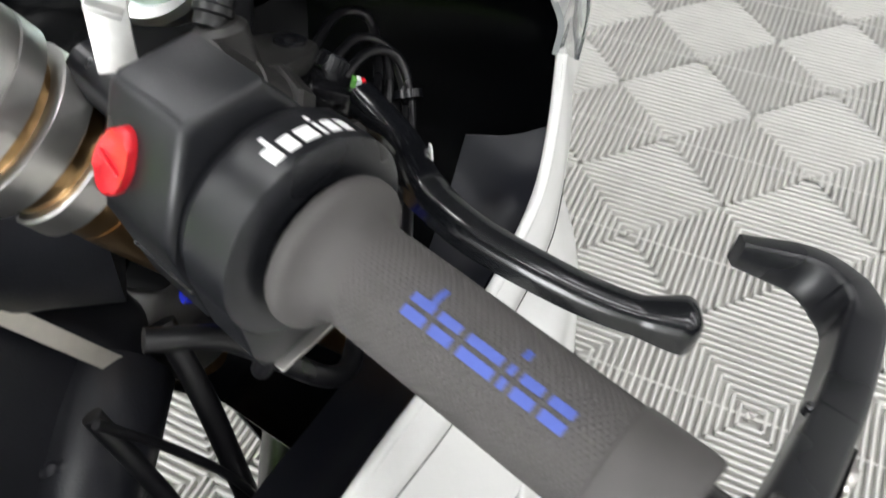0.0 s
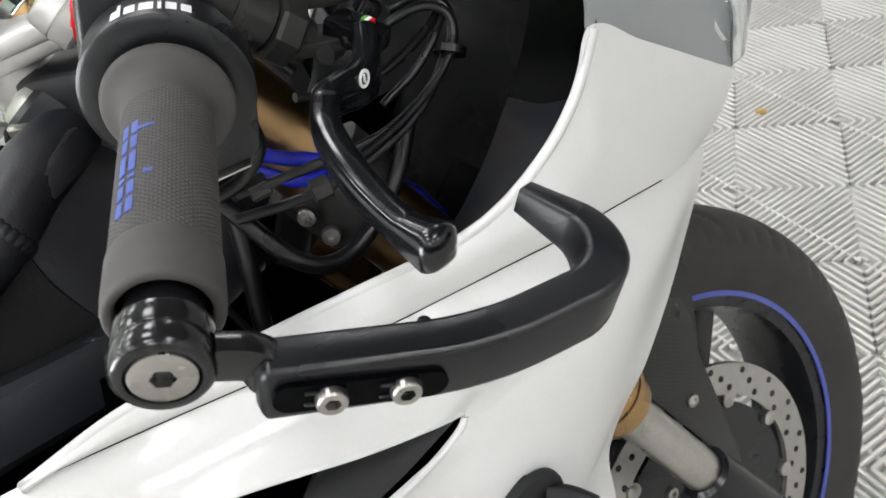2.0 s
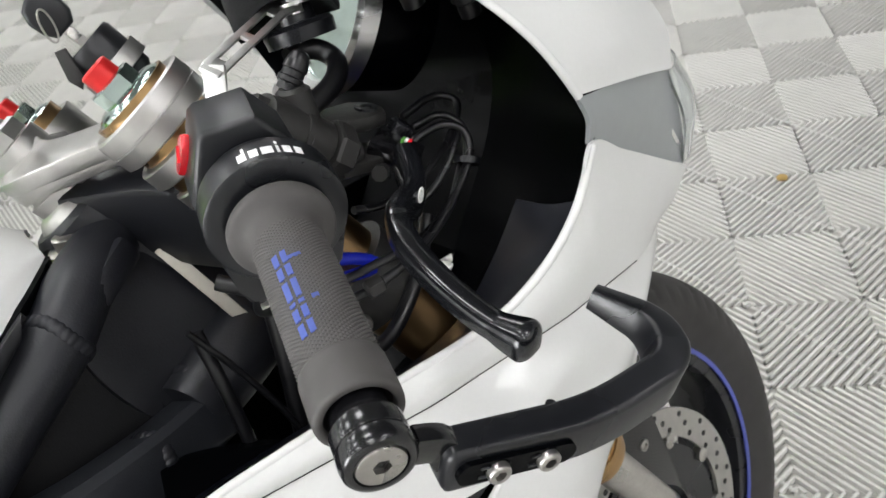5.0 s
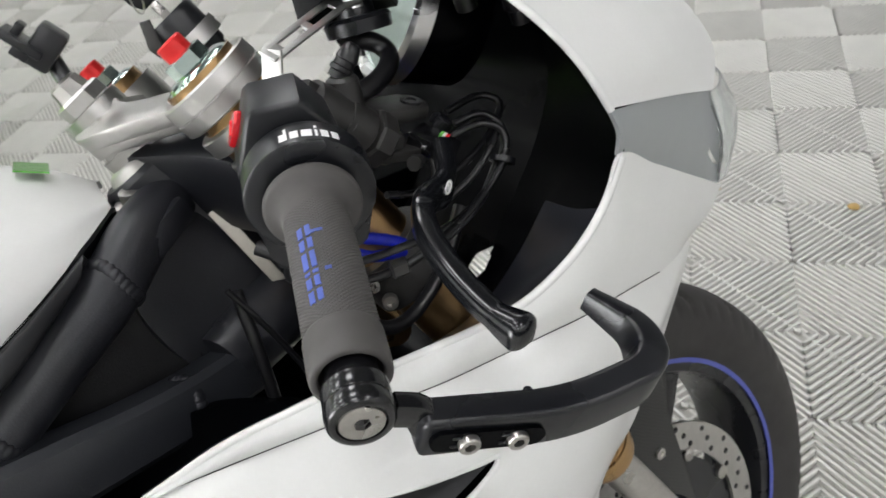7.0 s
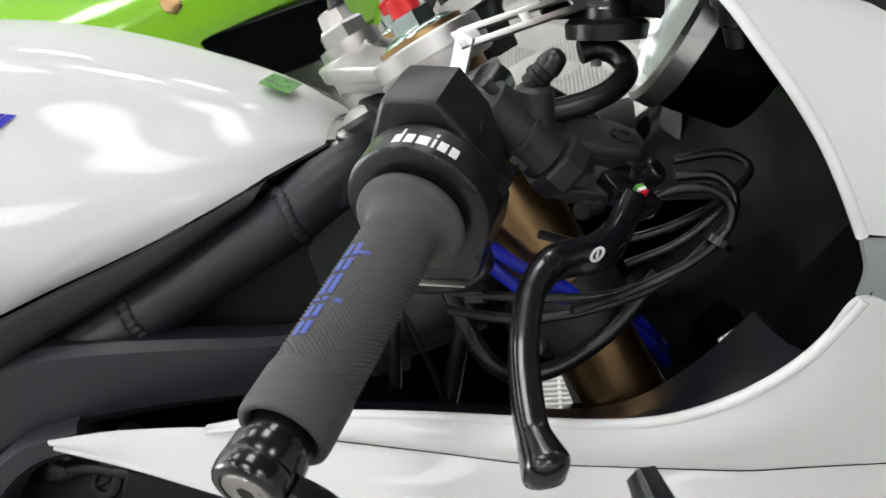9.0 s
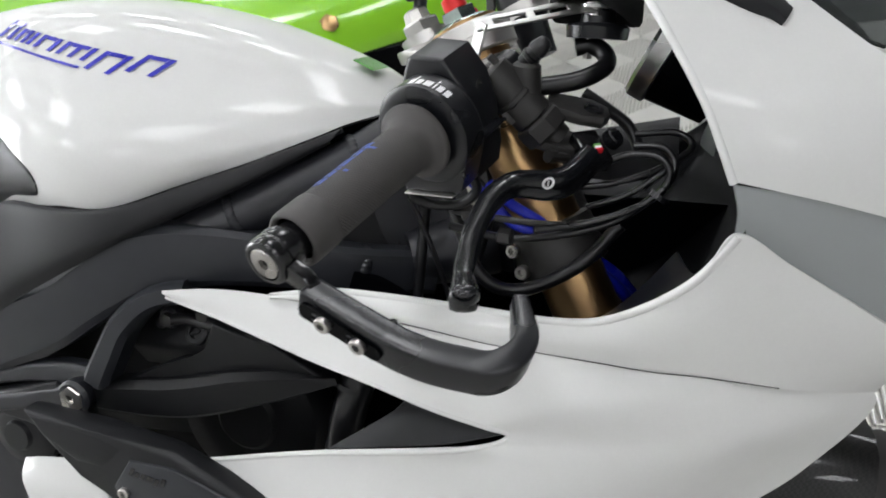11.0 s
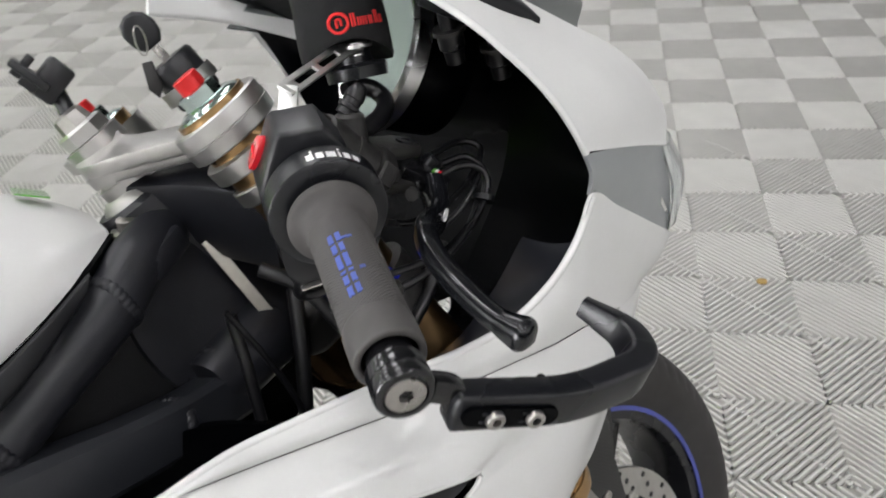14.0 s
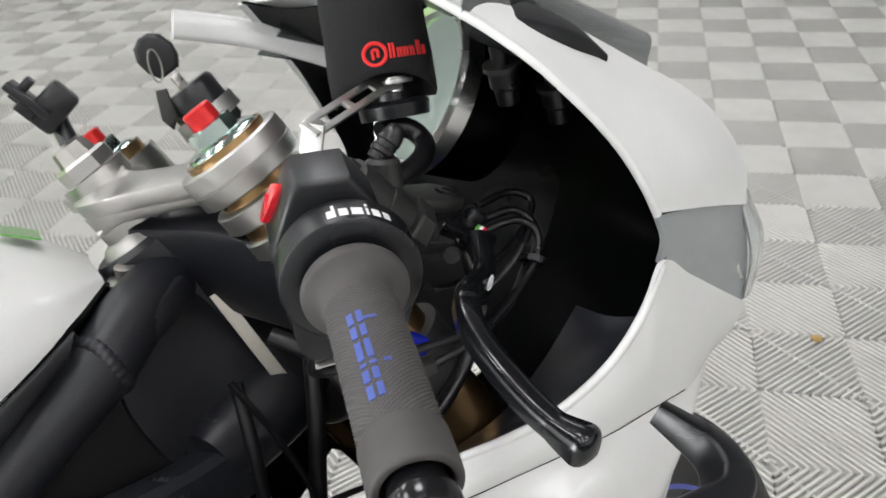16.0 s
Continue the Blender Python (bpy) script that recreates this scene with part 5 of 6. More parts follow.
part("yoke_arm", sweep([LY + V(-0.012, 0.028, 0), STEM + DOWN * 0.215 + V(0.02, 0, 0), LEFT + DOWN * 0.205 + V(-0.008, -0.028, 0)], rrect(0.050, 0.026, 0.006), 24, tuple(-DOWN)), CAST_GREY, lower)
part("left_yoke_clamp", lathe([(-0.020, 0.0265), (-0.019, 0.0335), (0.018, 0.0335), (0.020, 0.0265)], LEFT + DOWN * 0.205, DOWN, 32), CAST_GREY, lower)
for q in (-0.009, 0.009):
    socket_screw(LY + V(-0.026, -0.024, -0.006) + DOWN * q, (-0.3, -0.95, 0.05), 0.0055, 0.006, lower, STEEL)
LOCK = V(0.066, 0.012, 0.990)
lock = part("ignition_lock", lathe([(0.050, 0.014), (0.022, 0.0170), (0.019, 0.0195), (0.004, 0.0200), (-0.014, 0.0205), (-0.017, 0.0190), (-0.017, 0.004)], LOCK, DOWN, 40), SWITCH_BLACK, bike, "black ignition lock with the key in it")
part("lock_ring", lathe([(0.002, 0.019), (0.001, 0.0235), (0.013, 0.0240), (0.014, 0.019)], LOCK, DOWN, 40), ALU, lock)
KB = LOCK - DOWN * 0.036
part("key_blade", block(KB + DOWN * 0.010, tuple(DOWN), (0.9, 0.1, 0.4), (0.03, 0.007, 0.002), 0.0005), STEEL, lock)
KEY = [(x * 0.82, y * 0.82) for x, y in [(-0.012, -0.010), (-0.002, -0.0155), (0.010, -0.0165), (0.020, -0.012), (0.024, -0.003), (0.023, 0.006), (0.017, 0.013), (0.006, 0.016), (-0.004, 0.0145), (-0.012, 0.008)]]
part("key_head", prism(KEY, KB - DOWN * 0.004, tuple(-DOWN), tuple(axes(-DOWN, (0.8, -0.25, 0.3))[1]), 0.010, 0.003, 3), SWITCH_BLACK, lock, "black plastic key head")
ringp = [KB - DOWN * 0.012 + V(-0.004 - 0.004 * math.sin(a), -0.012 - 0.007 * math.cos(a) * 0.4, -0.010 + 0.011 * math.cos(a)) for a in np.linspace(0, 2 * math.pi, 20)]
part("key_ring", tube(ringp, 0.0007, 50, 6), STEEL, lock)
part("key_fob", prism([(-0.004, 0.0), (0.004, 0.0), (0.006, -0.020), (0.0, -0.028), (-0.006, -0.020)], KB - DOWN * 0.010 + V(-0.006, -0.012, -0.024), (0.8, -0.6, 0), (0, 0, 1), 0.003, 0.001), CAST_GREY, lock)
MOUNT = V(-0.026, 0.010, 1.014)
mount = part("phone_mount", block(MOUNT, (0.80, -0.1, 0.55), (0.1, 0.98, 0.05), (0.030, 0.034, 0.020), 0.003), SWITCH_BLACK, bike, "black phone mount on a stalk")
part("stalk", lathe([(0, 0.0062), (0.05, 0.0062), (0.052, 0.009), (0.06, 0.009)], MOUNT + V(0, 0, -0.006), STEM - DOWN * 0.02 - MOUNT, 20), SWITCH_BLACK, mount)
part("mount_plate", block(MOUNT + V(-0.012, -0.001, 0.008), (0.80, -0.1, 0.55), (0.1, 0.98, 0.05), (0.006, 0.046, 0.030), 0.0015), SWITCH_BLACK, mount)
for q in (-1, 1):
    part("mount_tab", block(MOUNT + V(-0.016, 0.016 * q, 0.006 + 0.004 * q), (0.80, -0.1, 0.55), (0.1, 0.98, 0.05), (0.008, 0.008, 0.012), 0.001), SWITCH_BLACK, mount)
part("clip", block(MOUNT + V(-0.011, -0.002, 0.016), (0.80, -0.1, 0.55), (0.1, 0.98, 0.05), (0.012, 0.022, 0.006), 0.001), SWITCH_BLACK, mount)

# instrument with its bright bezel
GC = V(0.203, -0.062, 0.968)
GF = V(-0.85, 0.0, 0.53).normalized()
gauge = part("instrument", lathe([(-0.060, 0.030), (-0.055, 0.054), (-0.004, 0.060), (0.0, 0.058)], GC, GF, 56), SHADED_PLASTIC, bike, "round instrument with a bright bezel")
part("bezel", lathe([(-0.010, 0.058), (-0.008, 0.0625), (0.004, 0.0625), (0.007, 0.059), (0.005, 0.054), (0.0, 0.052)], GC, GF, 64), CHROME, gauge, "polished bezel")
part("dial", lathe([(0.0, 0.0535), (0.001, 0.0535), (0.001, 0.002)], GC, GF, 48), TEAL_CAP, gauge, "pale dial face")
# cables and hoses round the fork
def cable(pts, r, material=HOSE, name="cable", label="black cable"):
    return part(name, tube(pts, r, 60, 10), material, bike, label)


cable([(0.120, -0.205, 0.842), (0.150, -0.190, 0.843), (0.180, -0.178, 0.850), (0.200, -0.170, 0.862), (0.205, -0.165, 0.875), (0.195, -0.160, 0.884), (0.175, -0.158, 0.884), (0.160, -0.160, 0.878)], 0.0025)
cable([(0.060, -0.190, 0.850), (0.100, -0.195, 0.846), (0.140, -0.190, 0.842), (0.175, -0.178, 0.848), (0.198, -0.168, 0.860), (0.208, -0.160, 0.876), (0.200, -0.152, 0.888), (0.180, -0.150, 0.889)], 0.0025)
cable([(0.107, -0.190, 0.878), (0.130, -0.182, 0.868), (0.160, -0.172, 0.866), (0.190, -0.162, 0.872), (0.212, -0.152, 0.882), (0.218, -0.145, 0.890), (0.206, -0.140, 0.897), (0.180, -0.142, 0.896)], 0.0024)
cable([(0.150, -0.170, 0.850), (0.176, -0.168, 0.858), (0.199, -0.163, 0.872), (0.214, -0.150, 0.884)], 0.0022)
cable([(0.106, 0.120, 0.902), (0.128, 0.121, 0.886), (0.151, 0.120, 0.867), (0.165, 0.11, 0.840)], 0.0062, HOSE, "cable", "black ribbed hose")
cable([(0.004, -0.128, 0.845), (0.020, -0.126, 0.800), (0.032, -0.122, 0.750), (0.036, -0.118, 0.690)], 0.0022, HOSE, "wiring_loom", "black wiring loom")
cable([(0.055, -0.185, 0.838), (0.095, -0.190, 0.832), (0.135, -0.186, 0.834), (0.170, -0.176, 0.842), (0.194, -0.165, 0.856)], 0.0028)
cable([(0.030, -0.150, 0.870), (0.050, -0.165, 0.850), (0.072, -0.175, 0.800), (0.100, -0.165, 0.785), (0.140, -0.150, 0.800), (0.170, -0.140, 0.830)], 0.0050, HOSE, "brake_hose", "black brake hose")
for k, (dy, dz) in enumerate(((0, 0), (0.012, 0.004), (0.02, -0.010))):
    cable([(0.086, -0.126 + dy, 0.841 + dz), (0.100, -0.128 + dy, 0.827 + dz), (0.125, -0.125 + dy, 0.805 + dz), (0.160, -0.105 + dy, 0.775 + dz), (0.180, -0.08 + dy, 0.740 + dz)], 0.0045, HOSE_BLUE, "blue_hose", "glossy blue hose")
for pts in ([(0.058, -0.140, 0.862), (0.076, -0.148, 0.847), (0.094, -0.150, 0.831), (0.116, -0.146, 0.822), (0.135, -0.130, 0.806)], [(0.073, -0.142, 0.860), (0.092, -0.149, 0.846), (0.114, -0.148, 0.832), (0.132, -0.138, 0.812)]):
    cable(pts, 0.0040, HOSE_BLUE, "blue_hose", "glossy blue hose")
for p in ((0.210, -0.156, 0.972), (0.246, -0.156, 0.951)):
    stud = part("mirror_stud", lathe([(-0.020, 0.0060), (-0.004, 0.0060), (-0.004, 0.0095), (0.006, 0.0095), (0.008, 0.0075), (0.018, 0.0070)], p, (0.15, 0.25, -0.95), 18), HOSE, bike, "black mirror stud with its nut")
    part("washer", lathe([(-0.008, 0.0120), (-0.005, 0.0120)], p, (0.15, 0.25, -0.95), 18), CAST_GREY, stud)
cable([(0.062, -0.100, 0.830), (0.050, -0.110, 0.790), (0.035, -0.115, 0.740), (0.020, -0.120, 0.690)], 0.006, HOSE, "wiring_loom", "black wiring loom")
cable([(0.010, -0.110, 0.835), (0.006, -0.118, 0.790), (0.000, -0.122, 0.740)], 0.0045, HOSE, "wiring_loom", "black wiring loom")
for p, d in (((0.092, -0.193, 0.834), (1, -0.1, -0.05)), ((0.066, -0.188, 0.848), (1, -0.1, 0))):
    part("cable_nut", lathe([(0, 0.0045), (0.001, 0.0062), (0.010, 0.0062), (0.011, 0.0045)], p, d, 6), CAST_GREY, bike, "grey cable adjuster nut")
part("cable_tie", lathe([(-0.002, 0.006), (-0.002, 0.009), (0.002, 0.009), (0.002, 0.006)], (0.197, -0.168, 0.858), (0.6, 0.2, 0.8), 16), SATIN_BLACK, bike)

# front wheel: it is turned a little to the left
AXLE = V(0.299, 0.015, 0.304)
WN = V(0.1656, -0.9858, 0.0285).normalized()


def wheel(centre, n, parent):
    tyre_p = [(-0.050, 0.222), (-0.056, 0.236), (-0.0600, 0.254), (-0.0570, 0.270), (-0.048, 0.284), (-0.034, 0.294), (-0.016, 0.2995), (0, 0.301), (0.016, 0.2995), (0.034, 0.294), (0.048, 0.284), (0.0570, 0.270), (0.0600, 0.254), (0.056, 0.236), (0.050, 0.222)]
    w = part("front_wheel", ring_lathe([(-0.044, 0.205), (-0.048, 0.226), (-0.044, 0.229), (-0.040, 0.222), (0.040, 0.222), (0.044, 0.229), (0.048, 0.226), (0.044, 0.205), (0.02, 0.196), (-0.02, 0.196)], centre, n), SATIN_BLACK, parent, "black cast wheel with a blue rim stripe")
    d, u, q = axes(n)
    prof, seg, g = cr(tyre_p, 61), 420, []
    for k in range(seg):
        a = 2 * math.pi * k / seg
        e = u * math.cos(a) + q * math.sin(a)
        row = []
        for s, r in prof:
            x = abs(s)
            if 0.010 < x < 0.046 and r > 0.28 and ((k / seg * 22 + x * 9 + (0.5 if s > 0 else 0)) % 1) < 0.10:
                r -= 0.0035
            if 0.046 < x < 0.058 and r > 0.26 and k % 6 < 2:
                r -= 0.0022
            row.append(centre + n * s + e * r)
        g.append(row + row[:1])
    part("tyre", grid_bm(g, True)[0], TYRE, w, "worn black sport tyre with cut grooves")
    part("rim_stripe", ring_lathe([(0.0478, 0.2165), (0.0494, 0.2165), (0.0500, 0.2275), (0.0484, 0.2275)], centre, n, 96), RIM_BLUE, w, "blue rim stripe")
    d, u, q = axes(n)
    for k in range(5):
        a = 2 * math.pi * k / 5 + 0.3
        e1, e2 = u * math.cos(a) + q * math.sin(a), u * math.cos(a + 0.25) + q * math.sin(a + 0.25)
        part("spoke", sweep([centre + e1 * 0.03, centre + (e1 + e2) * 0.055, centre + e2 * 0.204], rrect(0.030, 0.024, 0.006), 14, tuple(n)), SATIN_BLACK, w)
    part("hub", lathe([(-0.06, 0.03), (-0.05, 0.042), (0.05, 0.042), (0.06, 0.03)], centre, n, 32), SATIN_BLACK, w)
    # disc with its drilled holes
    part("brake_disc", ring_lathe([(0.060, 0.122), (0.060, 0.154), (0.065, 0.154), (0.065, 0.122)], centre, n, 96), DISC, w, "drilled steel brake disc")
    for k in range(60):
        a = 2 * math.pi * k / 60
        r = (0.129, 0.138, 0.147)[k % 3]
        part("hole", lathe([(0.0640, 0.0034), (0.0656, 0.0034)], centre + (u * math.cos(a) + q * math.sin(a)) * r, n, 10), SATIN_BLACK, w)
    for k in range(10):
        a = 2 * math.pi * k / 10
        part("bobbin", lathe([(0.058, 0.008), (0.0675, 0.008), (0.0685, 0.006)], centre + (u * math.cos(a) + q * math.sin(a)) * 0.117, n, 16), STEEL, w)
    for k in range(5):
        a = 2 * math.pi * k / 5 + 0.5
        socket_screw(centre + n * 0.063 + (u * math.cos(a) + q * math.sin(a)) * 0.066, n, 0.0065, 0.006, w, STEEL, "disc_bolt")
    part("disc_carrier", ring_lathe([(0.057, 0.05), (0.057, 0.114), (0.063, 0.114), (0.063, 0.05)], centre, n, 48), SATIN_BLACK, w)
    return w


wheel(AXLE, WN, bike)
_, WU, WQ = axes(WN)
FENDER_FROM, FENDER_TO = -14.0, 78.0
# mudguard of woven black sheet, close over the tyre
g = []
for k in range(40):
    a = radians(FENDER_FROM + (FENDER_TO - FENDER_FROM) * k / 39)
    e = WU * math.cos(a) + WQ * math.sin(a)
    g.append([AXLE + WN * s + e * r for s, r in ((0.078, 0.185), (0.079, 0.215), (0.078, 0.240), (0.076, 0.262), (0.068, 0.285), (0.056, 0.302), (0.035, 0.312), (0.0, 0.317), (-0.035, 0.312), (-0.056, 0.302), (-0.068, 0.285), (-0.070, 0.25))])
fender_bm, _ = grid_bm(g)
FENDER = part("mudguard", fender_bm, WEAVE, bike, "glossy black woven mudguard")
STAY = [(0.262, -0.022), (0.240, -0.0415), (0.222, -0.0440), (0.179, -0.0385), (0.139, -0.0420), (0.080, -0.0460), (0.041, -0.0450), (0.040, -0.0370), (0.110, -0.0060), (0.195, 0.0330), (0.262, 0.060)]
stay = part("mudguard_stay", prism(STAY, AXLE + WN * 0.0815, WU, WQ, 0.004, 0.0012), WEAVE, bike, "glossy black woven mudguard side")
socket_screw(AXLE + WN * 0.0835 + WU * 0.145 + WQ * -0.014, WN, 0.0062, 0.003, stay, STEEL)
part("caliper", block(AXLE + WN * 0.075 + V(-0.12, 0, -0.03), (0.3, 0, 1), (0, 1, 0), (0.11, 0.05, 0.06), 0.008, 3), SATIN_BLACK, bike, "black brake caliper")

# rear end: seat, tail, swingarm, rear wheel and side stand
SEAT = [[(-0.47, -0.13, 0.90), (-0.47, -0.10, 0.955), (-0.47, 0, 0.965), (-0.47, 0.10, 0.955), (-0.47, 0.13, 0.90)], [(-0.60, -0.14, 0.86), (-0.60, -0.11, 0.885), (-0.60, 0, 0.88), (-0.60, 0.11, 0.885), (-0.60, 0.14, 0.86)], [(-0.76, -0.13, 0.88), (-0.76, -0.09, 0.905), (-0.76, 0, 0.90), (-0.76, 0.09, 0.905), (-0.76, 0.13, 0.88)], [(-0.80, -0.10, 0.93), (-0.80, -0.07, 0.96), (-0.80, 0, 0.965), (-0.80, 0.07, 0.96), (-0.80, 0.10, 0.93)]]
part("seat", skin(list(zip(*SEAT)), 30, 20, 0.02, (-0.6, 0, 0.7)), BLACK_PLASTIC, bike, "black padded seat")
TAIL = [[(-0.50, y * 0.14, 0.80), (-0.65, y * 0.15, 0.82), (-0.80, y * 0.12, 0.88), (-0.95, y * 0.07, 0.95), (-1.04, y * 0.02, 0.99)] for y in (-1, 1)]
part("tail_panel", skin([TAIL[0], [(x, -0.12 + 0.06 * k, z + 0.06) for k, (x, _, z) in enumerate(TAIL[0])][:0] or [(-0.50, -0.10, 0.87), (-0.65, -0.10, 0.87), (-0.80, -0.08, 0.95), (-0.95, -0.04, 1.0), (-1.04, -0.01, 1.01)], [(-0.50, 0.10, 0.87), (-0.65, 0.10, 0.87), (-0.80, 0.08, 0.95), (-0.95, 0.04, 1.0), (-1.04, 0.01, 1.01)], TAIL[1]], 40, 20, 0.003, (-0.7, 0, 0.7)), PEARL, bike, "gloss pearl white tail")
REAR_AXLE = V(-1.00, 0.0, 0.315)
part("swingarm", sweep([(-0.44, -0.12, 0.48), (-0.70, -0.13, 0.40), REAR_AXLE + V(0, -0.11, 0)], rrect(0.035, 0.07, 0.010), 24), FRAME_BLACK, bike, "satin black swingarm")
part("rear_tyre", ring_lathe([(-0.075, 0.225), (-0.092, 0.255), (-0.085, 0.285), (-0.05, 0.312), (0, 0.322), (0.05, 0.312), (0.085, 0.285), (0.092, 0.255), (0.075, 0.225)], REAR_AXLE, (0, 1, 0), 96), TYRE, bike, "black rear tyre")
part("rear_rim", ring_lathe([(-0.07, 0.205), (-0.075, 0.23), (0.075, 0.23), (0.07, 0.205)], REAR_AXLE, (0, 1, 0), 64), SATIN_BLACK, bike, "black rear rim")
for k in range(5):
    a = 2 * math.pi * k / 5
    part("rear_spoke", sweep([REAR_AXLE, REAR_AXLE + V(math.cos(a), 0, math.sin(a)) * 0.21], rrect(0.03, 0.03, 0.006), 6, (0, 1, 0)), SATIN_BLACK, bike)
part("engine_block", block((-0.20, 0.0, 0.46), (1, 0, 0), (0, 0, 1), (0.42, 0.32, 0.22), 0.03, 3), FRAME_BLACK, bike, "black engine block")
part("side_stand", tube([(-0.35, 0.13, 0.33), (-0.33, 0.24, 0.20), (-0.31, 0.335, 0.108)], 0.010, 16, 12), SATIN_BLACK, bike, "black side stand")

# far side inner panel
PANEL_A = [(0.060, 0.238, 0.840), (0.100, 0.238, 0.846), (0.140, 0.238, 0.851), (0.198, 0.240, 0.859)]
PANEL_B = [(x, y - 0.012, z - 0.012) for x, y, z in PANEL_A]
PANEL_C = [(x, y - 0.020, z - 0.060) for x, y, z in PANEL_A]
part("far_side_cover", skin([PANEL_A, PANEL_B, PANEL_C], 20, 8, 0.003, (0.1, 0, 0.8)), BLACK_PLASTIC, bike, "matt black cover inside the far fairing")

# indicator
FOOT = [(0.020 * math.cos(a) - 0.004 + (0.006 if math.cos(a) > 0 else 0), 0.0125 * math.sin(a) * (1.0 + 0.25 * math.cos(a))) for a in np.linspace(0, 2 * math.pi, 28, endpoint=False)]
ind = part("indicator", prism(FOOT, (0.112, -0.2415, 0.637), (1, 0, 0.15), (-0.15, 0, 1), 0.008, 0.0025, 3), BLACK_PLASTIC, bike, "black indicator on a short stalk")
socket_screw((0.107, -0.2455, 0.637), (0, -1, 0), 0.0050, 0.003, ind, STEEL)
part("stalk", sweep([(0.122, -0.243, 0.635), (0.132, -0.250, 0.630), (0.140, -0.258, 0.622)], rrect(0.013, 0.013, 0.004), 14, (1, 0, 0.4)), BLACK_PLASTIC, ind)
part("lamp", sweep([(0.136, -0.256, 0.628), (0.144, -0.264, 0.612), (0.150, -0.271, 0.594), (0.153, -0.276, 0.570)], rrect(0.026, 0.010, 0.0045), 28, (1, 0, 0.4), lambda t: (0.45 + 0.6 * math.sin(math.pi * min(0.15 + 0.8 * t, 1)), 0.6 + 0.4 * math.sin(math.pi * t))), DARK_GLASS, ind, "smoked lens")

# headlight lens, mirror foot and screen
lens = part("headlight_lens", skin([[(0.346, -0.2025, 0.8480), (0.362, -0.1960, 0.8470), (0.384, -0.176, 0.8460), (0.402, -0.150, 0.845)], [(0.352, -0.2015, 0.812), (0.371, -0.1955, 0.813), (0.394, -0.175, 0.814), (0.414, -0.146, 0.816)], [(0.355, -0.1860, 0.773), (0.369, -0.1820, 0.774), (0.388, -0.164, 0.777), (0.408, -0.140, 0.781)]], 28, 16, 0.002), LENS, bike, "clear headlight lens")
part("reflector", lathe([(0.000, 0.010), (0.004, 0.016), (0.014, 0.025), (0.016, 0.027), (0.014, 0.028), (-0.004, 0.018)], (0.352, -0.168, 0.812), (0.62, -0.76, 0.10), 40), CHROME, lens, "bright reflector bowl behind the lens")
part("mirror_foot", sweep([(0.192, -0.158, 1.010), (0.222, -0.166, 0.996), (0.250, -0.172, 0.980), (0.268, -0.172, 0.967)], rrect(0.040, 0.022, 0.008), 24, (0.35, -0.5, 0.8), lambda t: (0.55 + 0.6 * math.sin(math.pi * min(1, t + 0.1)), 0.7 + 0.4 * math.sin(math.pi * t))), BLACK_PLASTIC, bike, "black mirror foot")
part("screen", skin([[(0.170, 0.190, 1.015), (0.215, 0.130, 1.050), (0.235, 0, 1.075), (0.215, -0.130, 1.050), (0.170, -0.190, 1.015)], [(0.330, 0.150, 0.950), (0.390, 0.090, 0.965), (0.410, 0, 0.970), (0.390, -0.090, 0.965), (0.330, -0.150, 0.950)]], 40, 12, 0.003), SCREEN_TINT, bike, "smoked windscreen")

# sticker on the tank and bolt ahead of it
part("green_sticker", prism([(-0.011, -0.017), (0.011, -0.017), (0.011, 0.017), (-0.011, 0.017)], V(-0.071, -0.014, 0.9440) + V(0.45, -0.04, 0.89) * 0.0018, (0.89, 0, -0.45), (0, 1, 0.03), 0.0012), GREEN_STICKER, tank, "small green printed sticker")
part("tank_bolt", lathe([(0, 0.013), (0.004, 0.013), (0.005, 0.0075), (0.013, 0.0075), (0.014, 0.006)], (-0.022, -0.040, 0.898), (0.1, -0.25, 1), 20), STEEL, bike, "steel tank mounting bolt")

# tank marking: plain slanted blue bars over a thin sweeping line, laid on the paint
tank_tree = BVHTree.FromPolygons([v.co for v in tank.data.vertices], [p.vertices for p in tank.data.polygons])


def laid(name, x0, x1, lo, hi, slant, material, parent, n=(6, 4)):
    """A flat mark on the tank's flank between two heights over a sloping base line."""
    g = []
    for i in range(n[0] + 1):
        row = []
        for j in range(n[1] + 1):
            h = lo + (hi - lo) * j / n[1]
            x = x0 + (x1 - x0) * i / n[0] + slant * h
            z = 0.9870 - 0.245 * (x + 0.385) - 0.10 * (x + 0.385) * (x + 0.20) + h
            hit, nrm, _, _ = tank_tree.ray_cast(Vector((x, -0.5, z)), Vector((0, 1, 0)))
            row.append(hit + (nrm if nrm.y < 0 else -nrm) * 0.0011)
        g.append(row)
    bm, _ = grid_bm(g)
    return part(name, bm, material, parent)


def laid_patch(name, top, low, material, parent, label, nu=24, nv=10, out=0.0012):
    """A pad that follows the tank between two lines of (x, z)."""
    t, l = cr(top, nu), cr(low, nu)
    g = []
    for a, b in zip(t, l):
        row = []
        for j in range(nv + 1):
            x, z = a + (b - a) * j / nv
            hit, nrm, _, _ = tank_tree.ray_cast(Vector((x, -0.5, z)), Vector((0, 1, 0)))
            row.append(hit - Vector((0, 1, 0)) * (out if 0 < j < nv else 0.0002))
        g.append(row)
    bm, _ = grid_bm(g)
    return part(name, bm, material, parent, label)


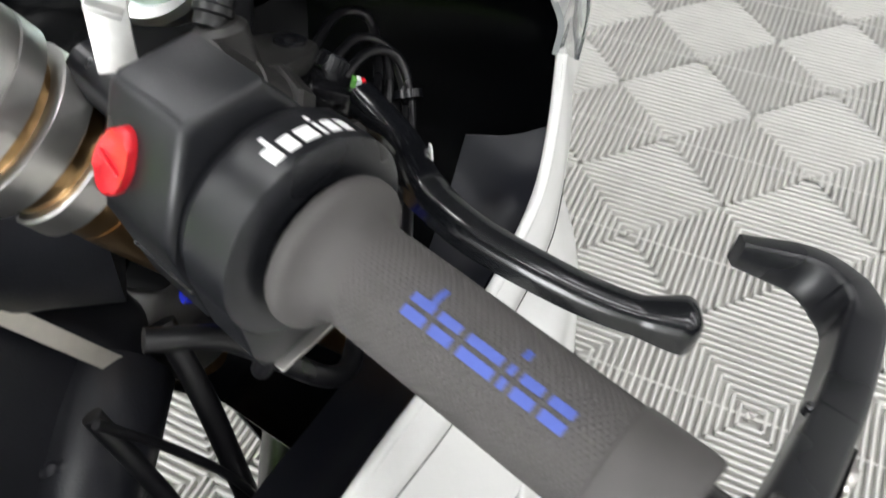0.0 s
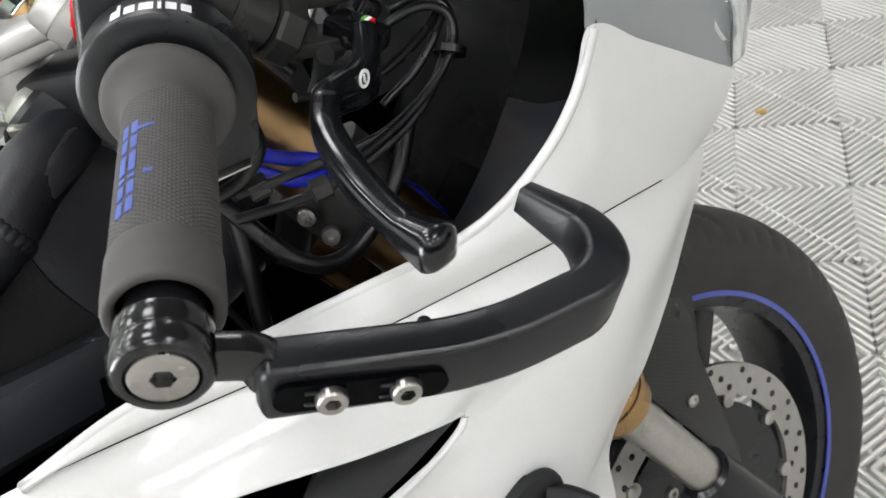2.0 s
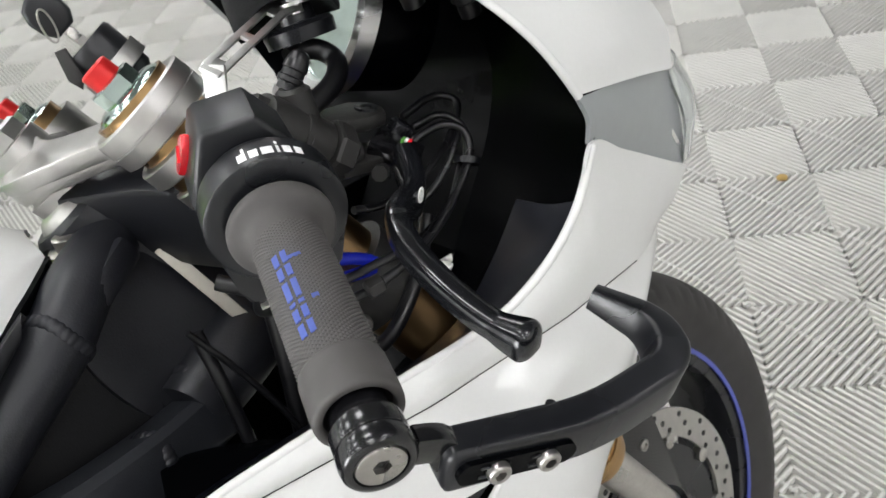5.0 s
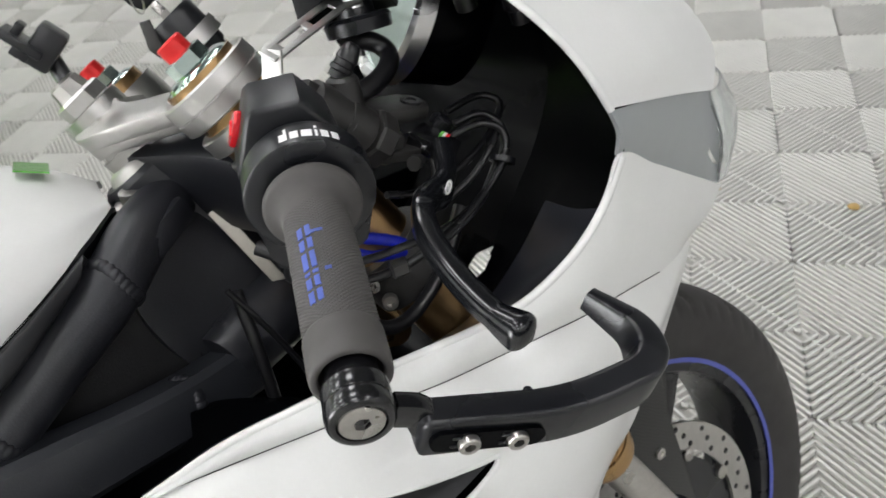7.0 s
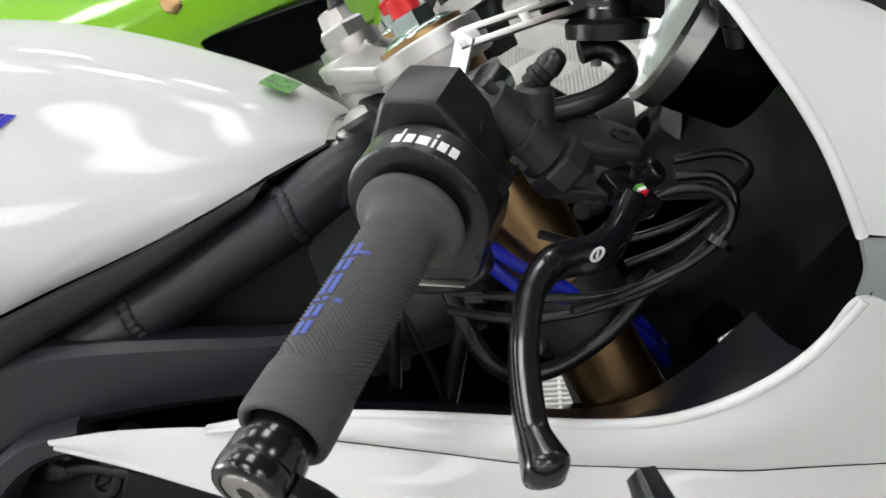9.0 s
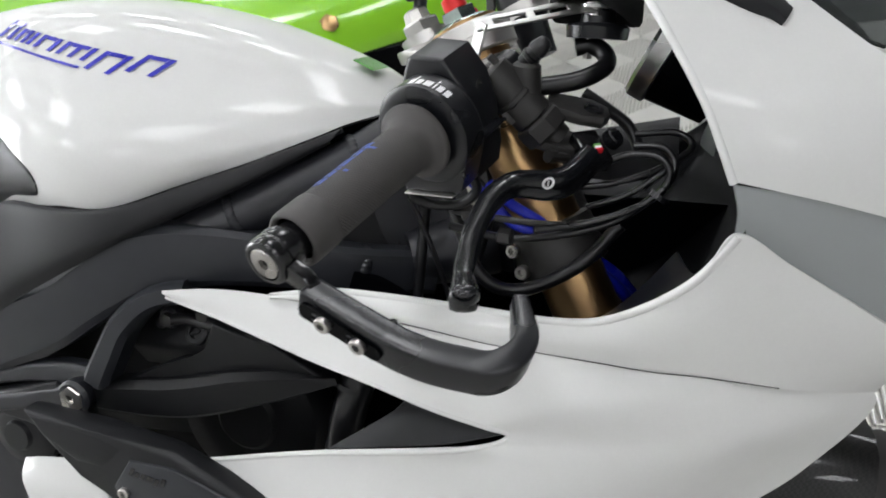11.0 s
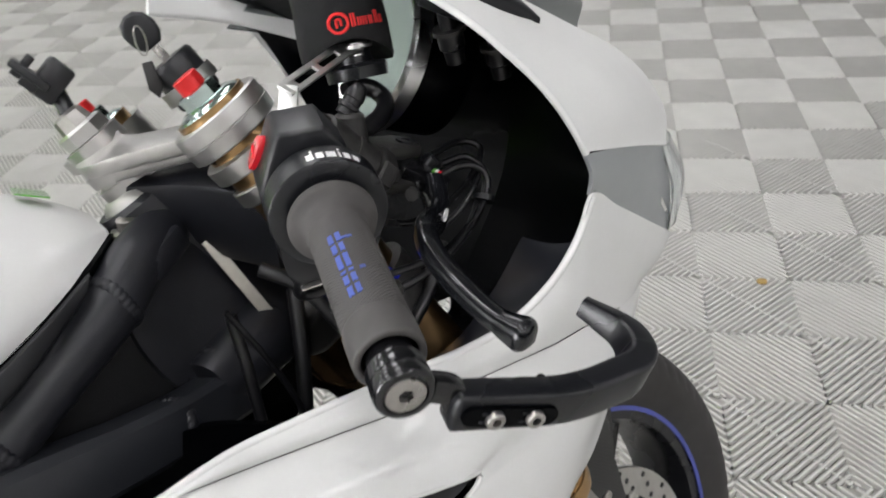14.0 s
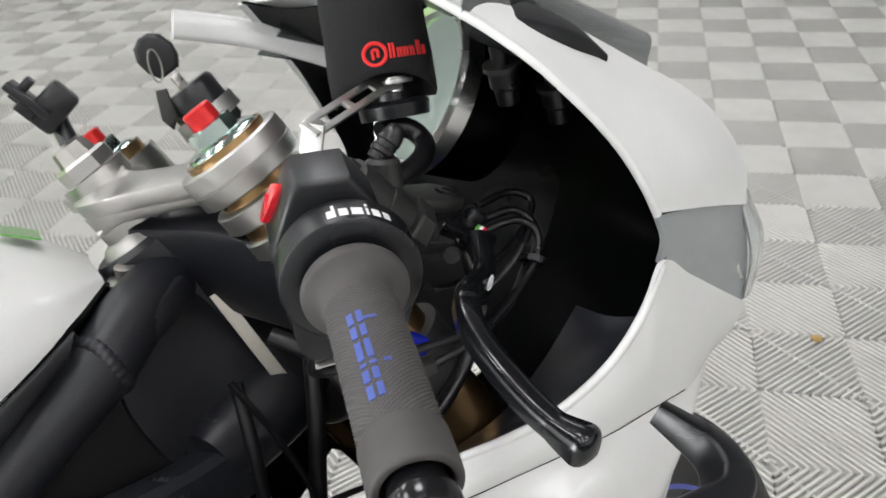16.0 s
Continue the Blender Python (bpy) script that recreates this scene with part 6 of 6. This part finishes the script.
pad = laid_patch("knee_pad", [(-0.3085, 0.8665), (-0.3092, 0.8700), (-0.3150, 0.8790), (-0.336, 0.8940), (-0.360, 0.9110), (-0.408, 0.9460), (-0.470, 0.985), (-0.560, 0.950)], [(-0.3088, 0.8645), (-0.3110, 0.8590), (-0.3160, 0.8545), (-0.335, 0.8525), (-0.360, 0.8500), (-0.398, 0.8330), (-0.436, 0.812), (-0.560, 0.800)], BLACK_PLASTIC, bike, "matt black rubber knee pad", 40)
badge = Vector((-0.3685, 0, 0.8870))
hit, nrm, _, _ = tank_tree.ray_cast(Vector((badge.x, -0.5, badge.z)), Vector((0, 1, 0)))
out = nrm if nrm.y < 0 else -nrm
part("pad_badge", lathe([(0, 0.0115), (0.0020, 0.0115), (0.0024, 0.0105), (0.0024, 0.0010)], hit, out, 36), BLACK_PLASTIC, pad, "round moulded badge")
part("badge_ring", ring_lathe([(0.0024, 0.0082), (0.0030, 0.0084), (0.0030, 0.0102), (0.0024, 0.0104)], hit, out, 36), BADGE_GREY, pad, "grey raised ring")
for k in (-0.0036, 0, 0.0036):
    part("badge_bar", block(hit + out * 0.0027 + axes(out)[2] * k, axes(out)[1], axes(out)[2], (0.0090 - abs(k) * 0.8, 0.0020, 0.0008), 0.0002), BADGE_GREY, pad)
for x0, w, lo, hi in ((-0.387, 0.016, 0.0, 0.016), (-0.366, 0.013, 0.001, 0.0125), (-0.3485, 0.0055, 0.001, 0.0125), (-0.3385, 0.024, 0.001, 0.0125), (-0.310, 0.034, 0.001, 0.0125), (-0.2715, 0.027, -0.004, 0.0125), (-0.240, 0.026, 0.001, 0.0165)):
    strokes = [0] if w < 0.01 else [0, 0.74] if w < 0.03 else [0, 0.39, 0.78]
    for f in strokes:
        laid("blue_bar", x0 + w * f, x0 + w * f + 0.0052, lo, hi, 0.9, BLUE, tank)
    if len(strokes) > 1:
        laid("blue_bar", x0 + 0.0055, x0 + w * 0.74 - 0.0005, hi - 0.0032, hi, 0.9, BLUE, tank)
laid("blue_underline", -0.400, -0.275, -0.0055, -0.0035, 0.9, BLUE, tank, (30, 1))
panel = [o for o in bike.children if o.name == "side_panel"][0]
panel_tree = BVHTree.FromPolygons([v.co for v in panel.data.vertices], [p.vertices for p in panel.data.polygons])
for k in range(10):
    x0 = -0.088 + 0.026 * (k // 2) + 0.0155 * (k % 2)
    g = []
    for x in (0, 1):
        row = []
        for h in (0, 0.5, 1):
            hit, nrm, _, _ = panel_tree.ray_cast(Vector((x0 + 0.005 * x + 0.006 * h, -0.5, 0.578 + 0.024 * h)), Vector((0, 1, 0)))
            row.append(hit + (nrm if nrm.y < 0 else -nrm) * 0.001)
        g.append(row)
    part("blue_bar", grid_bm(g)[0], BLUE, panel)

# ---- the lime green car behind ----
car = tagged(new("sports_car"), "lime green low sports car parked behind the motorcycle", "car")
car.matrix_world = Matrix.Translation((-2.15, 0.45, 0)) @ Matrix.Rotation(radians(-10), 4, "Z")
CAR_FRONT = [
    [(0.10, -0.95, 0.22), (0.22, -0.6, 0.20), (0.30, 0, 0.20), (0.22, 0.6, 0.20), (0.10, 0.95, 0.22)],
    [(0.08, -0.97, 0.45), (0.22, -0.6, 0.44), (0.30, 0, 0.44), (0.22, 0.6, 0.44), (0.08, 0.97, 0.45)],
    [(-0.05, -0.97, 0.60), (0.05, -0.6, 0.58), (0.10, 0, 0.58), (0.05, 0.6, 0.58), (-0.05, 0.97, 0.60)],
    [(-0.60, -0.95, 0.74), (-0.60, -0.6, 0.72), (-0.60, 0, 0.73), (-0.60, 0.6, 0.72), (-0.60, 0.95, 0.74)],
    [(-1.30, -0.93, 0.84), (-1.30, -0.6, 0.86), (-1.30, 0, 0.88), (-1.30, 0.6, 0.86), (-1.30, 0.93, 0.84)],
]
CAR_REAR = [
    [(-2.20, -0.93, 0.86), (-2.20, -0.62, 1.14), (-2.20, 0, 1.17), (-2.20, 0.62, 1.14), (-2.20, 0.93, 0.86)],
    [(-3.10, -0.96, 0.88), (-3.10, -0.62, 1.06), (-3.10, 0, 1.10), (-3.10, 0.62, 1.06), (-3.10, 0.96, 0.88)],
    [(-4.05, -0.95, 0.84), (-4.10, -0.6, 0.88), (-4.12, 0, 0.90), (-4.10, 0.6, 0.88), (-4.05, 0.95, 0.84)],
    [(-4.15, -0.92, 0.35), (-4.22, -0.6, 0.35), (-4.25, 0, 0.35), (-4.22, 0.6, 0.35), (-4.15, 0.92, 0.35)],
]
CAR = CAR_FRONT + CAR_REAR
part("body", skin(CAR, 50, 90, 0.01, (-0.7, 0, 0.3)), LIME, car, "gloss lime green bonnet and nose")
part("badge", lathe([(0, 0.030), (0.004, 0.030), (0.005, 0.026)], (0.236, 0.325, 0.500), (0.75, 0.1, 0.66), 6), GOLD, car, "small dark gold badge shape")
for side in (-1, 1):
    part("headlight", prism([(-0.16, -0.05), (0.10, -0.06), (0.16, 0.02), (-0.10, 0.07)], (0.03, 0.72 * side, 0.60), (-0.6, 0.7 * side, 0.25), (-0.6, 0, 0.8), 0.03, 0.01), DARK_GLASS, car, "dark headlight")
    part("intake", prism([(-0.30, -0.10), (0.30, -0.10), (0.26, 0.08), (-0.26, 0.08)], (0.25, 0.5 * side, 0.32), (0, 1, 0), (0, 0, 1), 0.06, 0.01), SHADED_PLASTIC, car, "black front intake")
    edge = [(x, abs(y) * side, z) for x, y, z in [r[0] for r in CAR]]
    part("side", skin([edge, [(x, (abs(y) + 0.02) * side, 0.5 * z + 0.10) for x, y, z in edge], [(x, (abs(y) - 0.03) * side, 0.16) for x, y, z in edge]], 60, 12, 0.01, (-2, 0, 0.5)), LIME, car, "gloss lime green car side")
    part("side_window", prism([(-1.75, 0.90), (-3.2, 0.93), (-2.9, 1.04), (-2.2, 1.09)], (0, 0.80 * side, 0), (1, 0, 0), (0, 0.55 * side, 1) if side < 0 else (0, -0.55, 1), 0.03, 0.005), DARK_GLASS, car, "dark side window")
    for x in (-0.75, -3.40):
        w = part("wheel", lathe([(-0.11, 0.2), (-0.11, 0.33), (0.11, 0.33), (0.11, 0.2)], (x, 0.89 * side, 0.33), (0, 1, 0), 40), TYRE, car)
        part("rim", lathe([(-0.115, 0.21), (0.115, 0.21)], (x, 0.89 * side, 0.33), (0, 1, 0), 24), SATIN_BLACK, w)

# crumbs on the floor
for x, y, s in ((0.555, 1.372, 0.011), (0.273, 1.436, 0.010)):
    bm = bmesh.new()
    bmesh.ops.create_icosphere(bm, subdivisions=2, radius=s)
    for v in bm.verts:
        v.co = Vector((v.co.x * 1.2, v.co.y, v.co.z * 0.5)) * (1 + 0.25 * noise.noise(v.co * 150))
        v.co += Vector((x, y, s * 0.45))
    tagged(part("crumb", bm, LEAF, None, "small tan crumb of dry leaf on the floor"), category="debris")
